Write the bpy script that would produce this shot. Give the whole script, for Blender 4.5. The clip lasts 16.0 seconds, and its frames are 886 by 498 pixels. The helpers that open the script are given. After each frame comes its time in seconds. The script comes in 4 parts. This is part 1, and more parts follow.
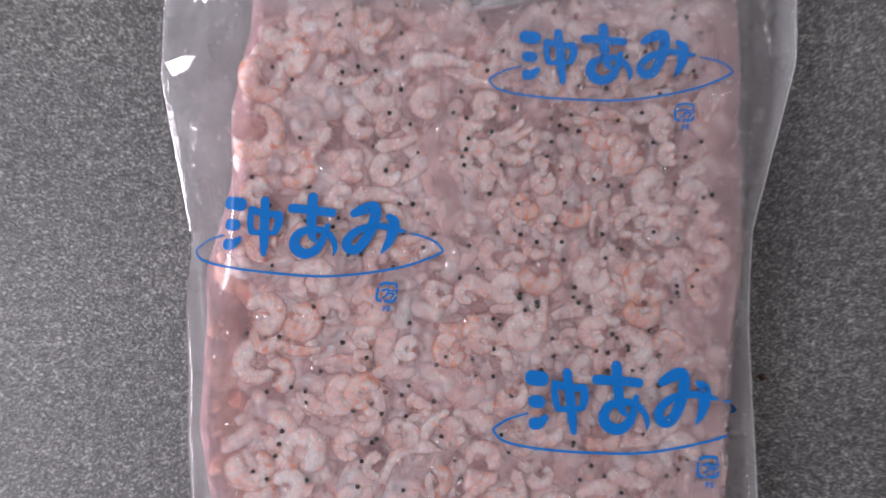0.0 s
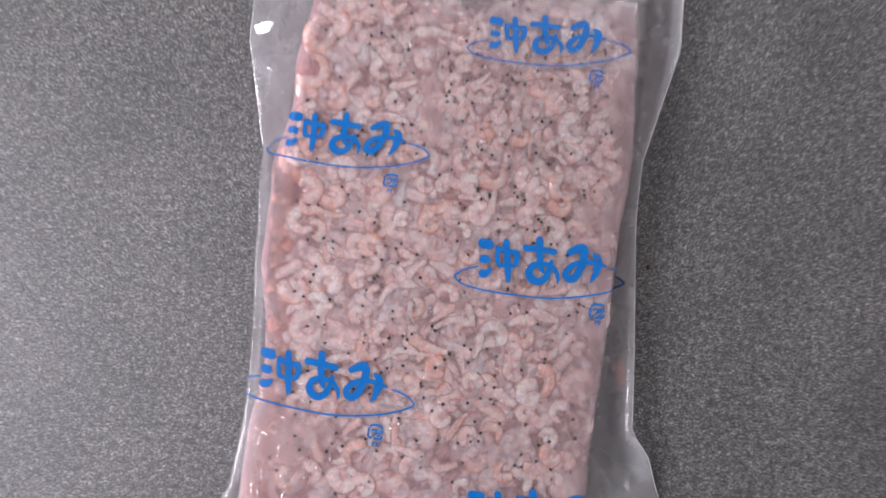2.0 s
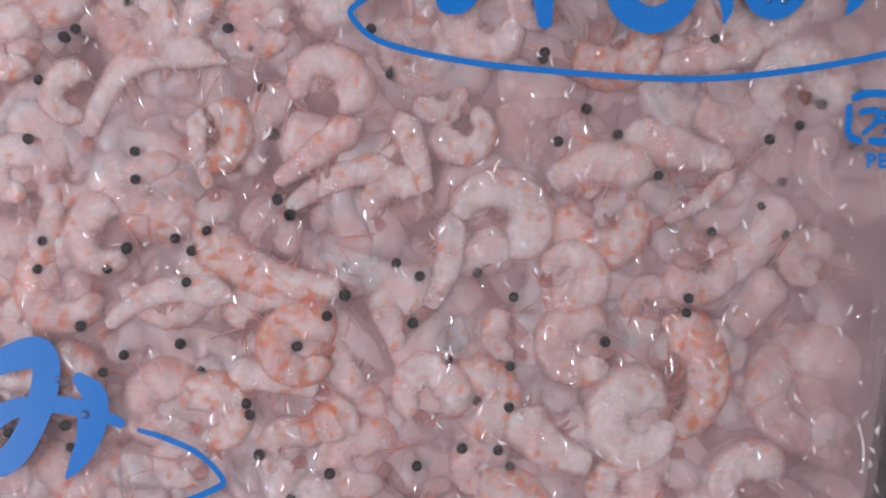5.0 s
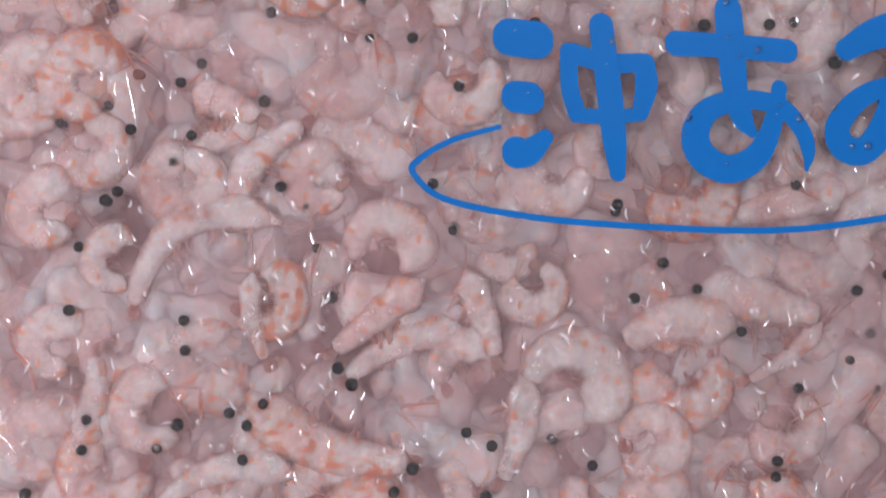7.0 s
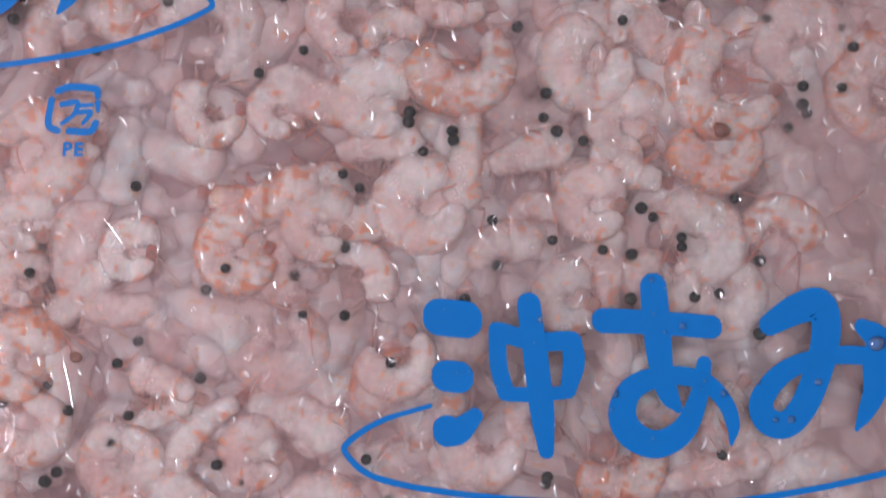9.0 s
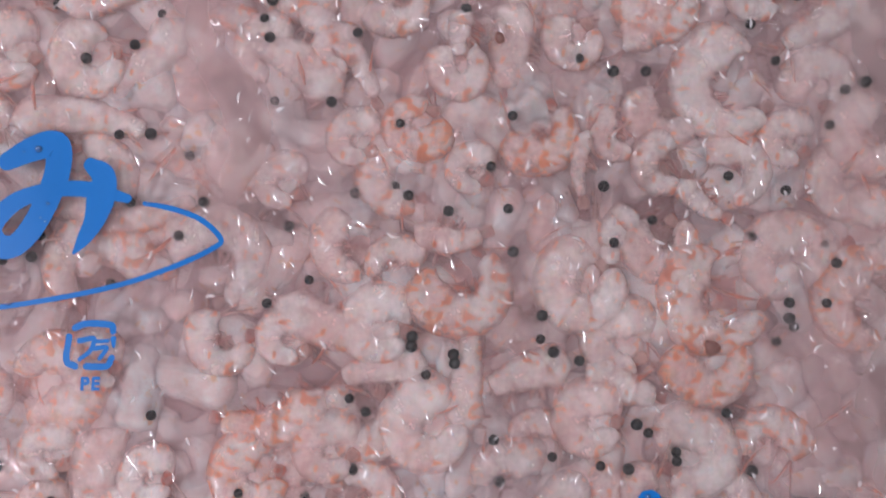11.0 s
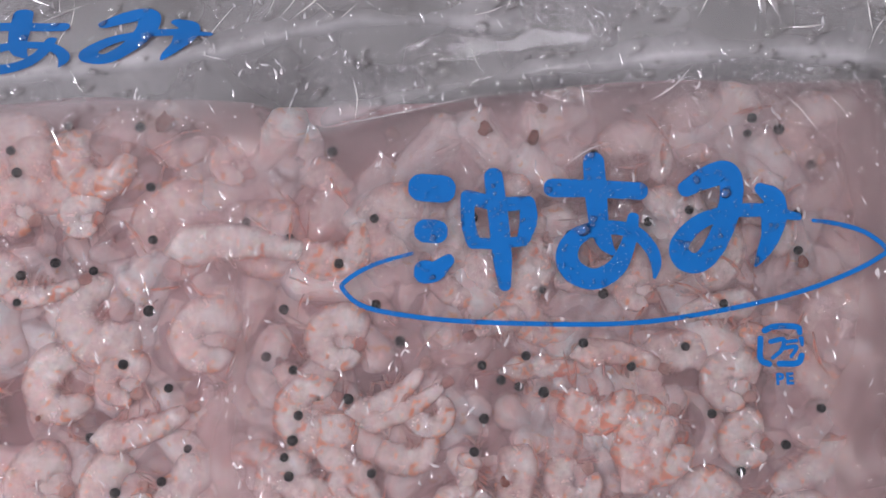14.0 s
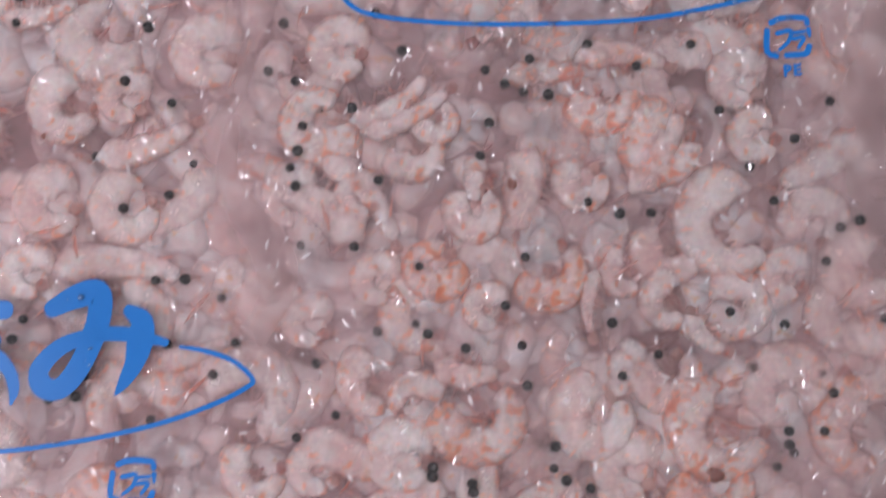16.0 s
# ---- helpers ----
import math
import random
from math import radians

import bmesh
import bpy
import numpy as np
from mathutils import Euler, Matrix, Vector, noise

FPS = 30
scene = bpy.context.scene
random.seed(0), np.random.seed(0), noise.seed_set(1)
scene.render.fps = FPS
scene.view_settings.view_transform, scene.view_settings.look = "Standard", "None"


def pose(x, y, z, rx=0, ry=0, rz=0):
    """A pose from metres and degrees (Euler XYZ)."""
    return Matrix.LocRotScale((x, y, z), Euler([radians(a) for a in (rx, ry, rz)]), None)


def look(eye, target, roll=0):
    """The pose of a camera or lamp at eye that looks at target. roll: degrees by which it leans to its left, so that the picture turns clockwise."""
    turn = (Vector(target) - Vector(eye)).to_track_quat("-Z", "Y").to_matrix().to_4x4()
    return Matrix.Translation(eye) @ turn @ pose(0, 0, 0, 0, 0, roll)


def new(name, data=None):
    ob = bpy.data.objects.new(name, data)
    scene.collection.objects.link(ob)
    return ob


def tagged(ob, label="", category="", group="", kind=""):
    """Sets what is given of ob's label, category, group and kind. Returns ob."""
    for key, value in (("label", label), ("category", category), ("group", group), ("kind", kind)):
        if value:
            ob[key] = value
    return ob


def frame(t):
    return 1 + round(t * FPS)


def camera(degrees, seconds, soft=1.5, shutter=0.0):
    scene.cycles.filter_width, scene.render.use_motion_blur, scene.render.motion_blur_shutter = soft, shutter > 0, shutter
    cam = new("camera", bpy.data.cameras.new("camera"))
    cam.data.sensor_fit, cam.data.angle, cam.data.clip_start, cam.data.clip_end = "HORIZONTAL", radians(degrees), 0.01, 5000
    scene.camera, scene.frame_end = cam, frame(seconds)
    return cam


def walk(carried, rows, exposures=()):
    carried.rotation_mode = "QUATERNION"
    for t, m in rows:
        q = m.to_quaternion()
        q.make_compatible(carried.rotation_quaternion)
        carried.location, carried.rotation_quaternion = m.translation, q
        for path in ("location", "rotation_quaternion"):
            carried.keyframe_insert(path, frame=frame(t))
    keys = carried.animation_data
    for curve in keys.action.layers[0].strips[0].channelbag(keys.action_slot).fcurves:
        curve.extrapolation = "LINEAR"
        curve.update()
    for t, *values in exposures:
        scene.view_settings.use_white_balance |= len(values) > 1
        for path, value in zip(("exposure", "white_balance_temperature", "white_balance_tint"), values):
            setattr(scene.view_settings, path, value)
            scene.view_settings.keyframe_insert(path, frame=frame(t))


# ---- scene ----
cam = camera(53.0, 16.0, shutter=0.4)
PATH = [
    (0.0, pose(-0.0462, 0.0233, 0.3618, 2.82, -3.64, -1.30)),
    (0.5, pose(-0.0479, 0.0082, 0.4703, 3.65, -4.33, -0.06)),
    (1.0, pose(-0.0542, -0.0328, 0.6189, 3.52, -5.51, 0.64)),
    (1.5, pose(-0.0536, -0.0278, 0.6052, 2.82, -5.35, 0.83)),
    (2.0, pose(-0.0347, -0.0539, 0.5237, 4.72, -2.46, 2.45)),
    (2.5, pose(0.0250, -0.0624, 0.4221, 5.34, 2.27, 1.88)),
    (3.0, pose(0.0383, -0.0565, 0.3793, 3.75, 5.23, 0.96)),
    (3.2, pose(0.0334, -0.0598, 0.3619, 3.11, 5.28, 0.35)),
    (5.3, pose(0.0012, -0.0639, 0.1654, 0.34, -0.50, -0.16)),
    (5.5, pose(-0.0017, -0.0637, 0.1654, 0.68, -0.66, -0.32)),
    (6.0, pose(-0.0024, -0.0595, 0.1659, 1.30, -0.60, -0.74)),
    (6.5, pose(-0.0048, -0.0513, 0.1656, 1.35, -0.61, -1.30)),
    (7.0, pose(-0.0060, -0.0423, 0.1649, 1.61, -0.71, -1.54)),
    (7.5, pose(-0.0046, -0.0345, 0.1665, 1.72, -0.72, -1.27)),
    (8.0, pose(-0.0004, -0.0263, 0.1682, 2.03, -1.04, -1.12)),
    (8.5, pose(0.0043, -0.0150, 0.1677, 1.57, -0.64, -1.52)),
    (8.7, pose(0.0046, -0.0094, 0.1679, 1.32, -0.87, -1.79)),
    (10.8, pose(0.0081, 0.0261, 0.1748, 2.41, -0.34, -3.57)),
    (11.0, pose(0.0067, 0.0294, 0.1751, 2.34, -0.56, -3.44)),
    (11.5, pose(0.0051, 0.0395, 0.1763, 2.58, -0.67, -3.01)),
    (12.0, pose(0.0042, 0.0485, 0.1781, 2.45, -0.77, -3.16)),
    (12.5, pose(0.0059, 0.0603, 0.1802, 3.10, -0.81, -3.37)),
    (13.0, pose(0.0113, 0.0758, 0.1826, 3.93, -0.97, -3.52)),
    (13.5, pose(0.0085, 0.0883, 0.1855, 4.16, -0.86, -3.08)),
    (14.0, pose(0.0081, 0.0946, 0.1877, 4.58, -0.71, -2.24)),
    (14.5, pose(0.0101, 0.0934, 0.1865, 4.32, -0.98, -2.06)),
    (15.0, pose(0.0117, 0.0900, 0.1861, 3.91, -0.78, -2.60)),
    (15.5, pose(0.0137, 0.0700, 0.1835, 2.96, -0.38, -3.39)),
    (16.0, pose(0.0071, 0.0528, 0.1844, 1.80, 0.16, -4.17)),
]
walk(cam, PATH, [(0.0, -0.28), (0.9, -0.05), (1.6, 0.0), (2.7, -0.2), (4.5, -0.13), (16.0, -0.12)])

# ---- light ----
# many clear layers lie over one another: film, drops, ice and shells
scene.cycles.transparent_max_bounces = 28
world = bpy.data.worlds.new("world")
scene.world = world
world.use_nodes = True
sky = world.node_tree.nodes.new("ShaderNodeTexSky")
sky.sky_type, sky.sun_disc = "NISHITA", False
sky.sun_elevation, sky.sun_rotation = radians(40), radians(270)
world.node_tree.links.new(sky.outputs[0], world.node_tree.nodes["Background"].inputs[0])
world.node_tree.nodes["Background"].inputs[1].default_value = 0.08


def area_lamp(name, m, sx, sy, power, colour):
    lamp = bpy.data.lights.new(name, "AREA")
    lamp.shape, lamp.size, lamp.size_y, lamp.energy, lamp.color = "RECTANGLE", sx, sy, power, colour
    ob = new(name, lamp)
    ob.matrix_world = m
    return ob


# daylight in the window opening, and the kitchen lamp on the ceiling
area_lamp("window_daylight", look((-1.36, -0.22, 1.30), (0.0, 0.0, 0.0)), 1.10, 0.80, 55.0, (1.0, 0.95, 1.06))
area_lamp("ceiling_lamp_light", look((0.50, 1.18, 2.27), (0.48, 1.1, 0.0)), 1.0, 0.4, 8.5, (1.0, 0.95, 1.06))


# ---- materials ----
def material(name):
    m = bpy.data.materials.new(name)
    m.use_nodes = True
    m.node_tree.nodes.clear()
    return m, m.node_tree.nodes, m.node_tree.links


def node(nodes, kind, **values):
    n = nodes.new("ShaderNode" + kind)
    for key, value in values.items():
        n.inputs[key.replace("_", " ")].default_value = value
    return n


def ramp(nodes, stops):
    n = nodes.new("ShaderNodeValToRGB")
    while len(n.color_ramp.elements) < len(stops):
        n.color_ramp.elements.new(0.5)
    for e, (at, c) in zip(n.color_ramp.elements, stops):
        e.position, e.color = at, (c, c, c, 1) if isinstance(c, float) else (*c, 1)
    return n


def noise_tex(nodes, links, scale, detail=3.0, rough=0.55, coord="Object", distort=0.0):
    tc = nodes.new("ShaderNodeTexCoord")
    n = node(nodes, "TexNoise", Scale=scale, Detail=detail, Roughness=rough, Distortion=distort)
    links.new(tc.outputs[coord], n.inputs["Vector"])
    return n


def mix_rgb(nodes, links, fac, a, b):
    n = nodes.new("ShaderNodeMix")
    n.data_type = "RGBA"
    for socket, v in ((n.inputs[0], fac), (n.inputs[6], a), (n.inputs[7], b)):
        if isinstance(v, (int, float)):
            socket.default_value = v
        elif isinstance(v, tuple):
            socket.default_value = (*v, 1)
        else:
            links.new(v, socket)
    return n.outputs[2]


def maths(nodes, links, op, a, b=0.0, clamp=False):
    n = nodes.new("ShaderNodeMath")
    n.operation, n.use_clamp = op, clamp
    for socket, v in zip(n.inputs, (a, b)):
        if isinstance(v, (int, float)):
            socket.default_value = v
        else:
            links.new(v, socket)
    return n.outputs[0]


def finish(nodes, links, shader):
    out = nodes.new("ShaderNodeOutputMaterial")
    links.new(shader, out.inputs[0])


def plain(name, colour, rough, spec=0.5, grain=0.0, grain_scale=200.0):
    m, nodes, links = material(name)
    p = node(nodes, "BsdfPrincipled", Roughness=rough)
    p.inputs["Base Color"].default_value = (*colour, 1)
    p.inputs["Specular IOR Level"].default_value = spec
    if grain:
        n = noise_tex(nodes, links, grain_scale)
        links.new(mix_rgb(nodes, links, maths(nodes, links, "MULTIPLY", n.outputs[0], grain), colour, tuple(c * 0.6 for c in colour)), p.inputs["Base Color"])
    finish(nodes, links, p.outputs[0])
    return m


def counter_material():
    m, nodes, links = material("speckled_stone")
    p = node(nodes, "BsdfPrincipled", Roughness=0.43)
    p.inputs["Specular IOR Level"].default_value = 0.6
    fine = noise_tex(nodes, links, 760.0, 3.0, 0.72, distort=0.6)
    mid = noise_tex(nodes, links, 240.0, 3.0, 0.6)
    wide = noise_tex(nodes, links, 13.0, 5.0, 0.6)
    f = ramp(nodes, [(0.36, (0.007, 0.007, 0.008)), (0.46, (0.038, 0.038, 0.037)), (0.54, (0.105, 0.105, 0.102)), (0.67, (0.36, 0.36, 0.35))])
    links.new(maths(nodes, links, "ADD", maths(nodes, links, "MULTIPLY", fine.outputs[0], 0.72), maths(nodes, links, "MULTIPLY", mid.outputs[0], 0.28)), f.inputs[0])
    tone = ramp(nodes, [(0.34, (0.66, 0.67, 0.68)), (0.66, (1.0, 1.0, 0.98))])
    links.new(wide.outputs[0], tone.inputs[0])
    mul = nodes.new("ShaderNodeMix")
    mul.data_type, mul.blend_type = "RGBA", "MULTIPLY"
    mul.inputs[0].default_value = 1.0
    links.new(f.outputs[0], mul.inputs[6])
    links.new(tone.outputs[0], mul.inputs[7])
    links.new(mul.outputs[2], p.inputs["Base Color"])
    b = node(nodes, "Bump", Strength=0.6, Distance=0.0006)
    links.new(fine.outputs[0], b.inputs["Height"])
    links.new(b.outputs[0], p.inputs["Normal"])
    finish(nodes, links, p.outputs[0])
    return m


def krill_material(name, pale, flesh, spot, clear=0.0):
    """Krill flesh; with clear above 0, the thin see-through shell over it."""
    m, nodes, links = material(name)
    p = node(nodes, "BsdfPrincipled", Roughness=0.42)
    p.inputs["Specular IOR Level"].default_value = 0.25
    info = nodes.new("ShaderNodeObjectInfo")
    grain = noise_tex(nodes, links, 800.0, 3.0, 0.6)
    blotch = noise_tex(nodes, links, 300.0, 4.0, 0.6)
    freckle = noise_tex(nodes, links, 680.0, 2.0, 0.5, distort=0.5)
    body = ramp(nodes, [(0.36, flesh), (0.58, pale)])
    links.new(maths(nodes, links, "ADD", maths(nodes, links, "MULTIPLY", blotch.outputs[0], 0.80), maths(nodes, links, "MULTIPLY", info.outputs["Random"], 0.20)), body.inputs[0])
    # along runs from beak to tail (x) and over the back (y)
    where = nodes.new("ShaderNodeAttribute")
    where.attribute_name = "along"
    axes = nodes.new("ShaderNodeSeparateXYZ")
    links.new(where.outputs["Vector"], axes.inputs[0])
    # object colour alpha holds how freckled this one is; freckles gather on the back
    amount = maths(nodes, links, "MULTIPLY", info.outputs["Alpha"], 0.20)
    back = maths(nodes, links, "MULTIPLY", axes.outputs[1], 0.06)
    cut = maths(nodes, links, "SUBTRACT", 0.690, maths(nodes, links, "ADD", amount, back))
    mask = maths(nodes, links, "MULTIPLY", maths(nodes, links, "SUBTRACT", freckle.outputs[0], cut), 14.0, True)
    mask = maths(nodes, links, "MULTIPLY", mask, 0.62)
    hue = mix_rgb(nodes, links, info.outputs["Random"], spot, (0.92, 0.40, 0.26))
    # faint joints between the rings of the tail
    ring = maths(nodes, links, "FRACT", maths(nodes, links, "MULTIPLY", axes.outputs[0], 9.4))
    joint = maths(nodes, links, "MULTIPLY", maths(nodes, links, "SUBTRACT", ring, 0.84), 2.6, True)
    joint = maths(nodes, links, "MULTIPLY", joint, maths(nodes, links, "GREATER_THAN", axes.outputs[0], 0.34))
    col = mix_rgb(nodes, links, joint, body.outputs[0], flesh)
    col = mix_rgb(nodes, links, mask, col, hue)
    links.new(col, p.inputs["Base Color"])
    p.inputs["Subsurface Weight"].default_value = 0.0 if clear else 0.6
    p.inputs["Subsurface Radius"].default_value = (1.0, 0.6, 0.5)
    p.inputs["Subsurface Scale"].default_value = 0.0035
    b = node(nodes, "Bump", Strength=0.35, Distance=0.0004)
    links.new(grain.outputs[0], b.inputs["Height"])
    links.new(b.outputs[0], p.inputs["Normal"])
    if not clear:
        finish(nodes, links, p.outputs[0])
        return m
    veil = noise_tex(nodes, links, 420.0, 3.0, 0.6)
    thin = ramp(nodes, [(0.35, min(1.0, clear + 0.16)), (0.65, clear - 0.16)])
    links.new(veil.outputs[0], thin.inputs[0])
    glow = node(nodes, "BsdfTranslucent")
    links.new(col, glow.inputs["Color"])
    solid = node(nodes, "MixShader", Fac=0.8)
    links.new(p.outputs[0], solid.inputs[1])
    links.new(glow.outputs[0], solid.inputs[2])
    window = node(nodes, "BsdfTransparent")
    mix = nodes.new("ShaderNodeMixShader")
    open_part = maths(nodes, links, "MULTIPLY", thin.outputs[0], maths(nodes, links, "SUBTRACT", 1.0, maths(nodes, links, "MULTIPLY", mask, 0.8)))
    links.new(open_part, mix.inputs[0])
    links.new(solid.outputs[0], mix.inputs[1])
    links.new(window.outputs[0], mix.inputs[2])
    finish(nodes, links, mix.outputs[0])
    return m


def fog_material(name, colour, low, high, scale):
    """Milky ice: clear and cloudy patches."""
    m, nodes, links = material(name)
    n = noise_tex(nodes, links, scale, 3.0, 0.55)
    r = ramp(nodes, [(0.32, low), (0.68, high)])
    links.new(n.outputs[0], r.inputs[0])
    cloud = nodes.new("ShaderNodeAttribute")
    cloud.attribute_name = "cloud"
    dense = maths(nodes, links, "ADD", r.outputs[0], maths(nodes, links, "MULTIPLY", cloud.outputs["Fac"], maths(nodes, links, "ADD", n.outputs[0], 0.1)), True)
    clear = node(nodes, "BsdfTransparent")
    d1 = node(nodes, "BsdfDiffuse", Color=(*colour, 1))
    d2 = node(nodes, "BsdfTranslucent", Color=(*colour, 1))
    d = node(nodes, "MixShader", Fac=0.5)
    links.new(d1.outputs[0], d.inputs[1])
    links.new(d2.outputs[0], d.inputs[2])
    mix = nodes.new("ShaderNodeMixShader")
    links.new(dense, mix.inputs[0])
    links.new(clear.outputs[0], mix.inputs[1])
    links.new(d.outputs[0], mix.inputs[2])
    finish(nodes, links, mix.outputs[0])
    return m


def core_material():
    m, nodes, links = material("frozen_core")
    p = node(nodes, "BsdfPrincipled", Roughness=0.45)
    wide = noise_tex(nodes, links, 28.0, 3.0, 0.55)
    fine = noise_tex(nodes, links, 190.0, 4.0, 0.6)
    r = ramp(nodes, [(0.34, (0.20, 0.10, 0.11)), (0.52, (0.50, 0.30, 0.315)), (0.68, (0.78, 0.58, 0.58))])
    links.new(maths(nodes, links, "ADD", maths(nodes, links, "MULTIPLY", fine.outputs[0], 0.7), maths(nodes, links, "MULTIPLY", wide.outputs[0], 0.3)), r.inputs[0])
    links.new(r.outputs[0], p.inputs["Base Color"])
    p.inputs["Subsurface Weight"].default_value = 0.2
    p.inputs["Subsurface Radius"].default_value = (1.0, 0.5, 0.4)
    p.inputs["Subsurface Scale"].default_value = 0.003
    b = node(nodes, "Bump", Strength=0.5, Distance=0.001)
    links.new(fine.outputs[0], b.inputs["Height"])
    links.new(b.outputs[0], p.inputs["Normal"])
    finish(nodes, links, p.outputs[0])
    return m


def film_material(name, haze, gloss_rough, bump_scale, bump_strength, ior=1.5):
    """Clear polythene: mostly see-through, a little milky, glossy."""
    m, nodes, links = material(name)
    n = noise_tex(nodes, links, bump_scale, 4.0, 0.55, distort=0.8)
    n2 = noise_tex(nodes, links, 40.0, 2.0, 0.5)
    b = node(nodes, "Bump", Strength=bump_strength, Distance=0.002)
    links.new(n.outputs[0], b.inputs["Height"])
    clear = node(nodes, "BsdfTransparent")
    milk1 = node(nodes, "BsdfDiffuse", Color=(0.88, 0.88, 0.90, 1))
    milk2 = node(nodes, "BsdfTranslucent", Color=(0.88, 0.88, 0.90, 1))
    milk = node(nodes, "MixShader", Fac=0.5)
    links.new(milk1.outputs[0], milk.inputs[1])
    links.new(milk2.outputs[0], milk.inputs[2])
    gloss = node(nodes, "BsdfGlossy", Roughness=gloss_rough, Color=(1, 1, 1, 1))
    fres = node(nodes, "Fresnel", IOR=ior)
    links.new(b.outputs[0], gloss.inputs["Normal"])
    links.new(b.outputs[0], fres.inputs["Normal"])
    links.new(b.outputs[0], milk1.inputs["Normal"])
    one = nodes.new("ShaderNodeMixShader")
    # frost: milkiness of the film, plus the gleam painted along the long folds
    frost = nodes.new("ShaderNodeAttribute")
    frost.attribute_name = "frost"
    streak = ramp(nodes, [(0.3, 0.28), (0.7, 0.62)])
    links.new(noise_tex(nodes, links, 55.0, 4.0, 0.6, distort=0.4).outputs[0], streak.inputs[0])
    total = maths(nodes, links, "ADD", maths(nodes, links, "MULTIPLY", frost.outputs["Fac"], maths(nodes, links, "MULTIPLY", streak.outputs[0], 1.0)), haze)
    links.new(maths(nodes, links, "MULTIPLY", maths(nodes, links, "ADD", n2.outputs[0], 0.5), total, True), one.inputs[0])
    links.new(clear.outputs[0], one.inputs[1])
    links.new(milk.outputs[0], one.inputs[2])
    two = nodes.new("ShaderNodeMixShader")
    links.new(fres.outputs[0], two.inputs[0])
    links.new(one.outputs[0], two.inputs[1])
    links.new(gloss.outputs[0], two.inputs[2])
    finish(nodes, links, two.outputs[0])
    return m


STONE = counter_material()
PLASTER = plain("painted_plaster", (0.78, 0.77, 0.75), 0.8, 0.3, 0.25, 6.0)
CORE = core_material()
KRILL = krill_material("krill_flesh", (0.98, 0.915, 0.90), (0.90, 0.67, 0.655), (0.95, 0.48, 0.20))
SALMON = krill_material("krill_salmon", (0.93, 0.63, 0.55), (0.88, 0.46, 0.37), (0.92, 0.42, 0.18))
SHELL = krill_material("krill_shell", (0.98, 0.94, 0.935), (0.94, 0.80, 0.785), (0.95, 0.42, 0.16), 0.60)
SALMON_SHELL = krill_material("krill_shell_salmon", (0.94, 0.66, 0.57), (0.90, 0.50, 0.40), (0.92, 0.40, 0.16), 0.6)
FIN = krill_material("krill_legs", (0.96, 0.84, 0.80), (0.86, 0.62, 0.60), (0.85, 0.36, 0.25), 0.40)
GILL = krill_material("krill_gills", (0.94, 0.79, 0.765), (0.76, 0.53, 0.52), (0.9, 0.42, 0.25))
EYE = plain("krill_eye", (0.006, 0.006, 0.008), 0.35, 0.3)
FOG = fog_material("milky_ice", (0.94, 0.80, 0.81), 0.0, 0.16, 34.0)
VEIL = fog_material("frost_veil", (0.96, 0.86, 0.86), 0.0, 0.07, 28.0)
FOG_MID = fog_material("clouded_ice", (0.80, 0.60, 0.615), 0.05, 0.24, 50.0)
# pink ice whose darker tint also paints depth shade over the sunken krill
FOG_DEEP = fog_material("pink_ice_depth_shade", (0.56, 0.365, 0.385), 0.16, 0.44, 60.0)
FILM = film_material("polythene_film", 0.045, 0.08, 130.0, 0.18)
FILM_UNDER = film_material("polythene_under", 0.28, 0.15, 90.0, 0.5)
WATER = film_material("water_drop", 0.03, 0.04, 400.0, 0.05, 1.8)
# whiter and shinier than the film: the creases' glints are put into this material
CREASE_GLINT = film_material("film_crease_glint", 0.6, 0.08, 300.0, 0.3, 2.2)
# extra-reflective film, only for the added glare flakes
GLARE = film_material("film_glare", 0.12, 0.19, 160.0, 0.16, 2.3)
INK = plain("blue_ink", (0.0, 0.104, 0.345), 0.35, 0.25, 0.25, 90.0)


# ---- building helpers ----
def mesh_object(name, bm, mat, smooth=True):
    me = bpy.data.meshes.new(name)
    bm.to_mesh(me)
    bm.free()
    me.materials.append(mat)
    if smooth:
        me.polygons.foreach_set("use_smooth", [True] * len(me.polygons))
    return new(name, me)


def part(name, bm, mat, parent, label="", smooth=True):
    ob = mesh_object(name, bm, mat, smooth)
    ob.parent = parent
    return tagged(ob, label)


def add_box(bm, x0, x1, y0, y1, z0, z1):
    vs = bmesh.ops.create_cube(bm, size=1)["verts"]
    for v in vs:
        v.co = ((x0 + x1) / 2 + v.co.x * (x1 - x0), (y0 + y1) / 2 + v.co.y * (y1 - y0), (z0 + z1) / 2 + v.co.z * (z1 - z0))


def lerp_table(v, table):
    xs, ys = zip(*table)
    return float(np.interp(v, xs, ys))


def smooth01(s):
    s = min(1.0, max(0.0, s))
    return s * s * (3 - 2 * s)


def sheet(rows):
    """A bmesh from rows of equally many points."""
    bm = bmesh.new()
    vs = [[bm.verts.new(p) for p in row] for row in rows]
    for a, b in zip(vs, vs[1:]):
        for i in range(len(a) - 1):
            bm.faces.new((a[i], a[i + 1], b[i + 1], b[i]))
    return bm


# ---- the room: a stone worktop closed in by plain walls ----
X0, X1, Y0, Y1, TOP = -1.40, 1.70, -1.40, 1.40, 2.30
bm = bmesh.new()
add_box(bm, X0 - 0.1, X1 + 0.1, Y0 - 0.1, Y1 + 0.1, -0.04, 0.0)
tagged(mesh_object("worktop", bm, STONE, False), "dark grey speckled stone worktop with a matt sheen", "worktop", kind="structure")
bm = bmesh.new()
add_box(bm, X0 - 0.1, X0, Y0, Y1, 0.0, 0.80)
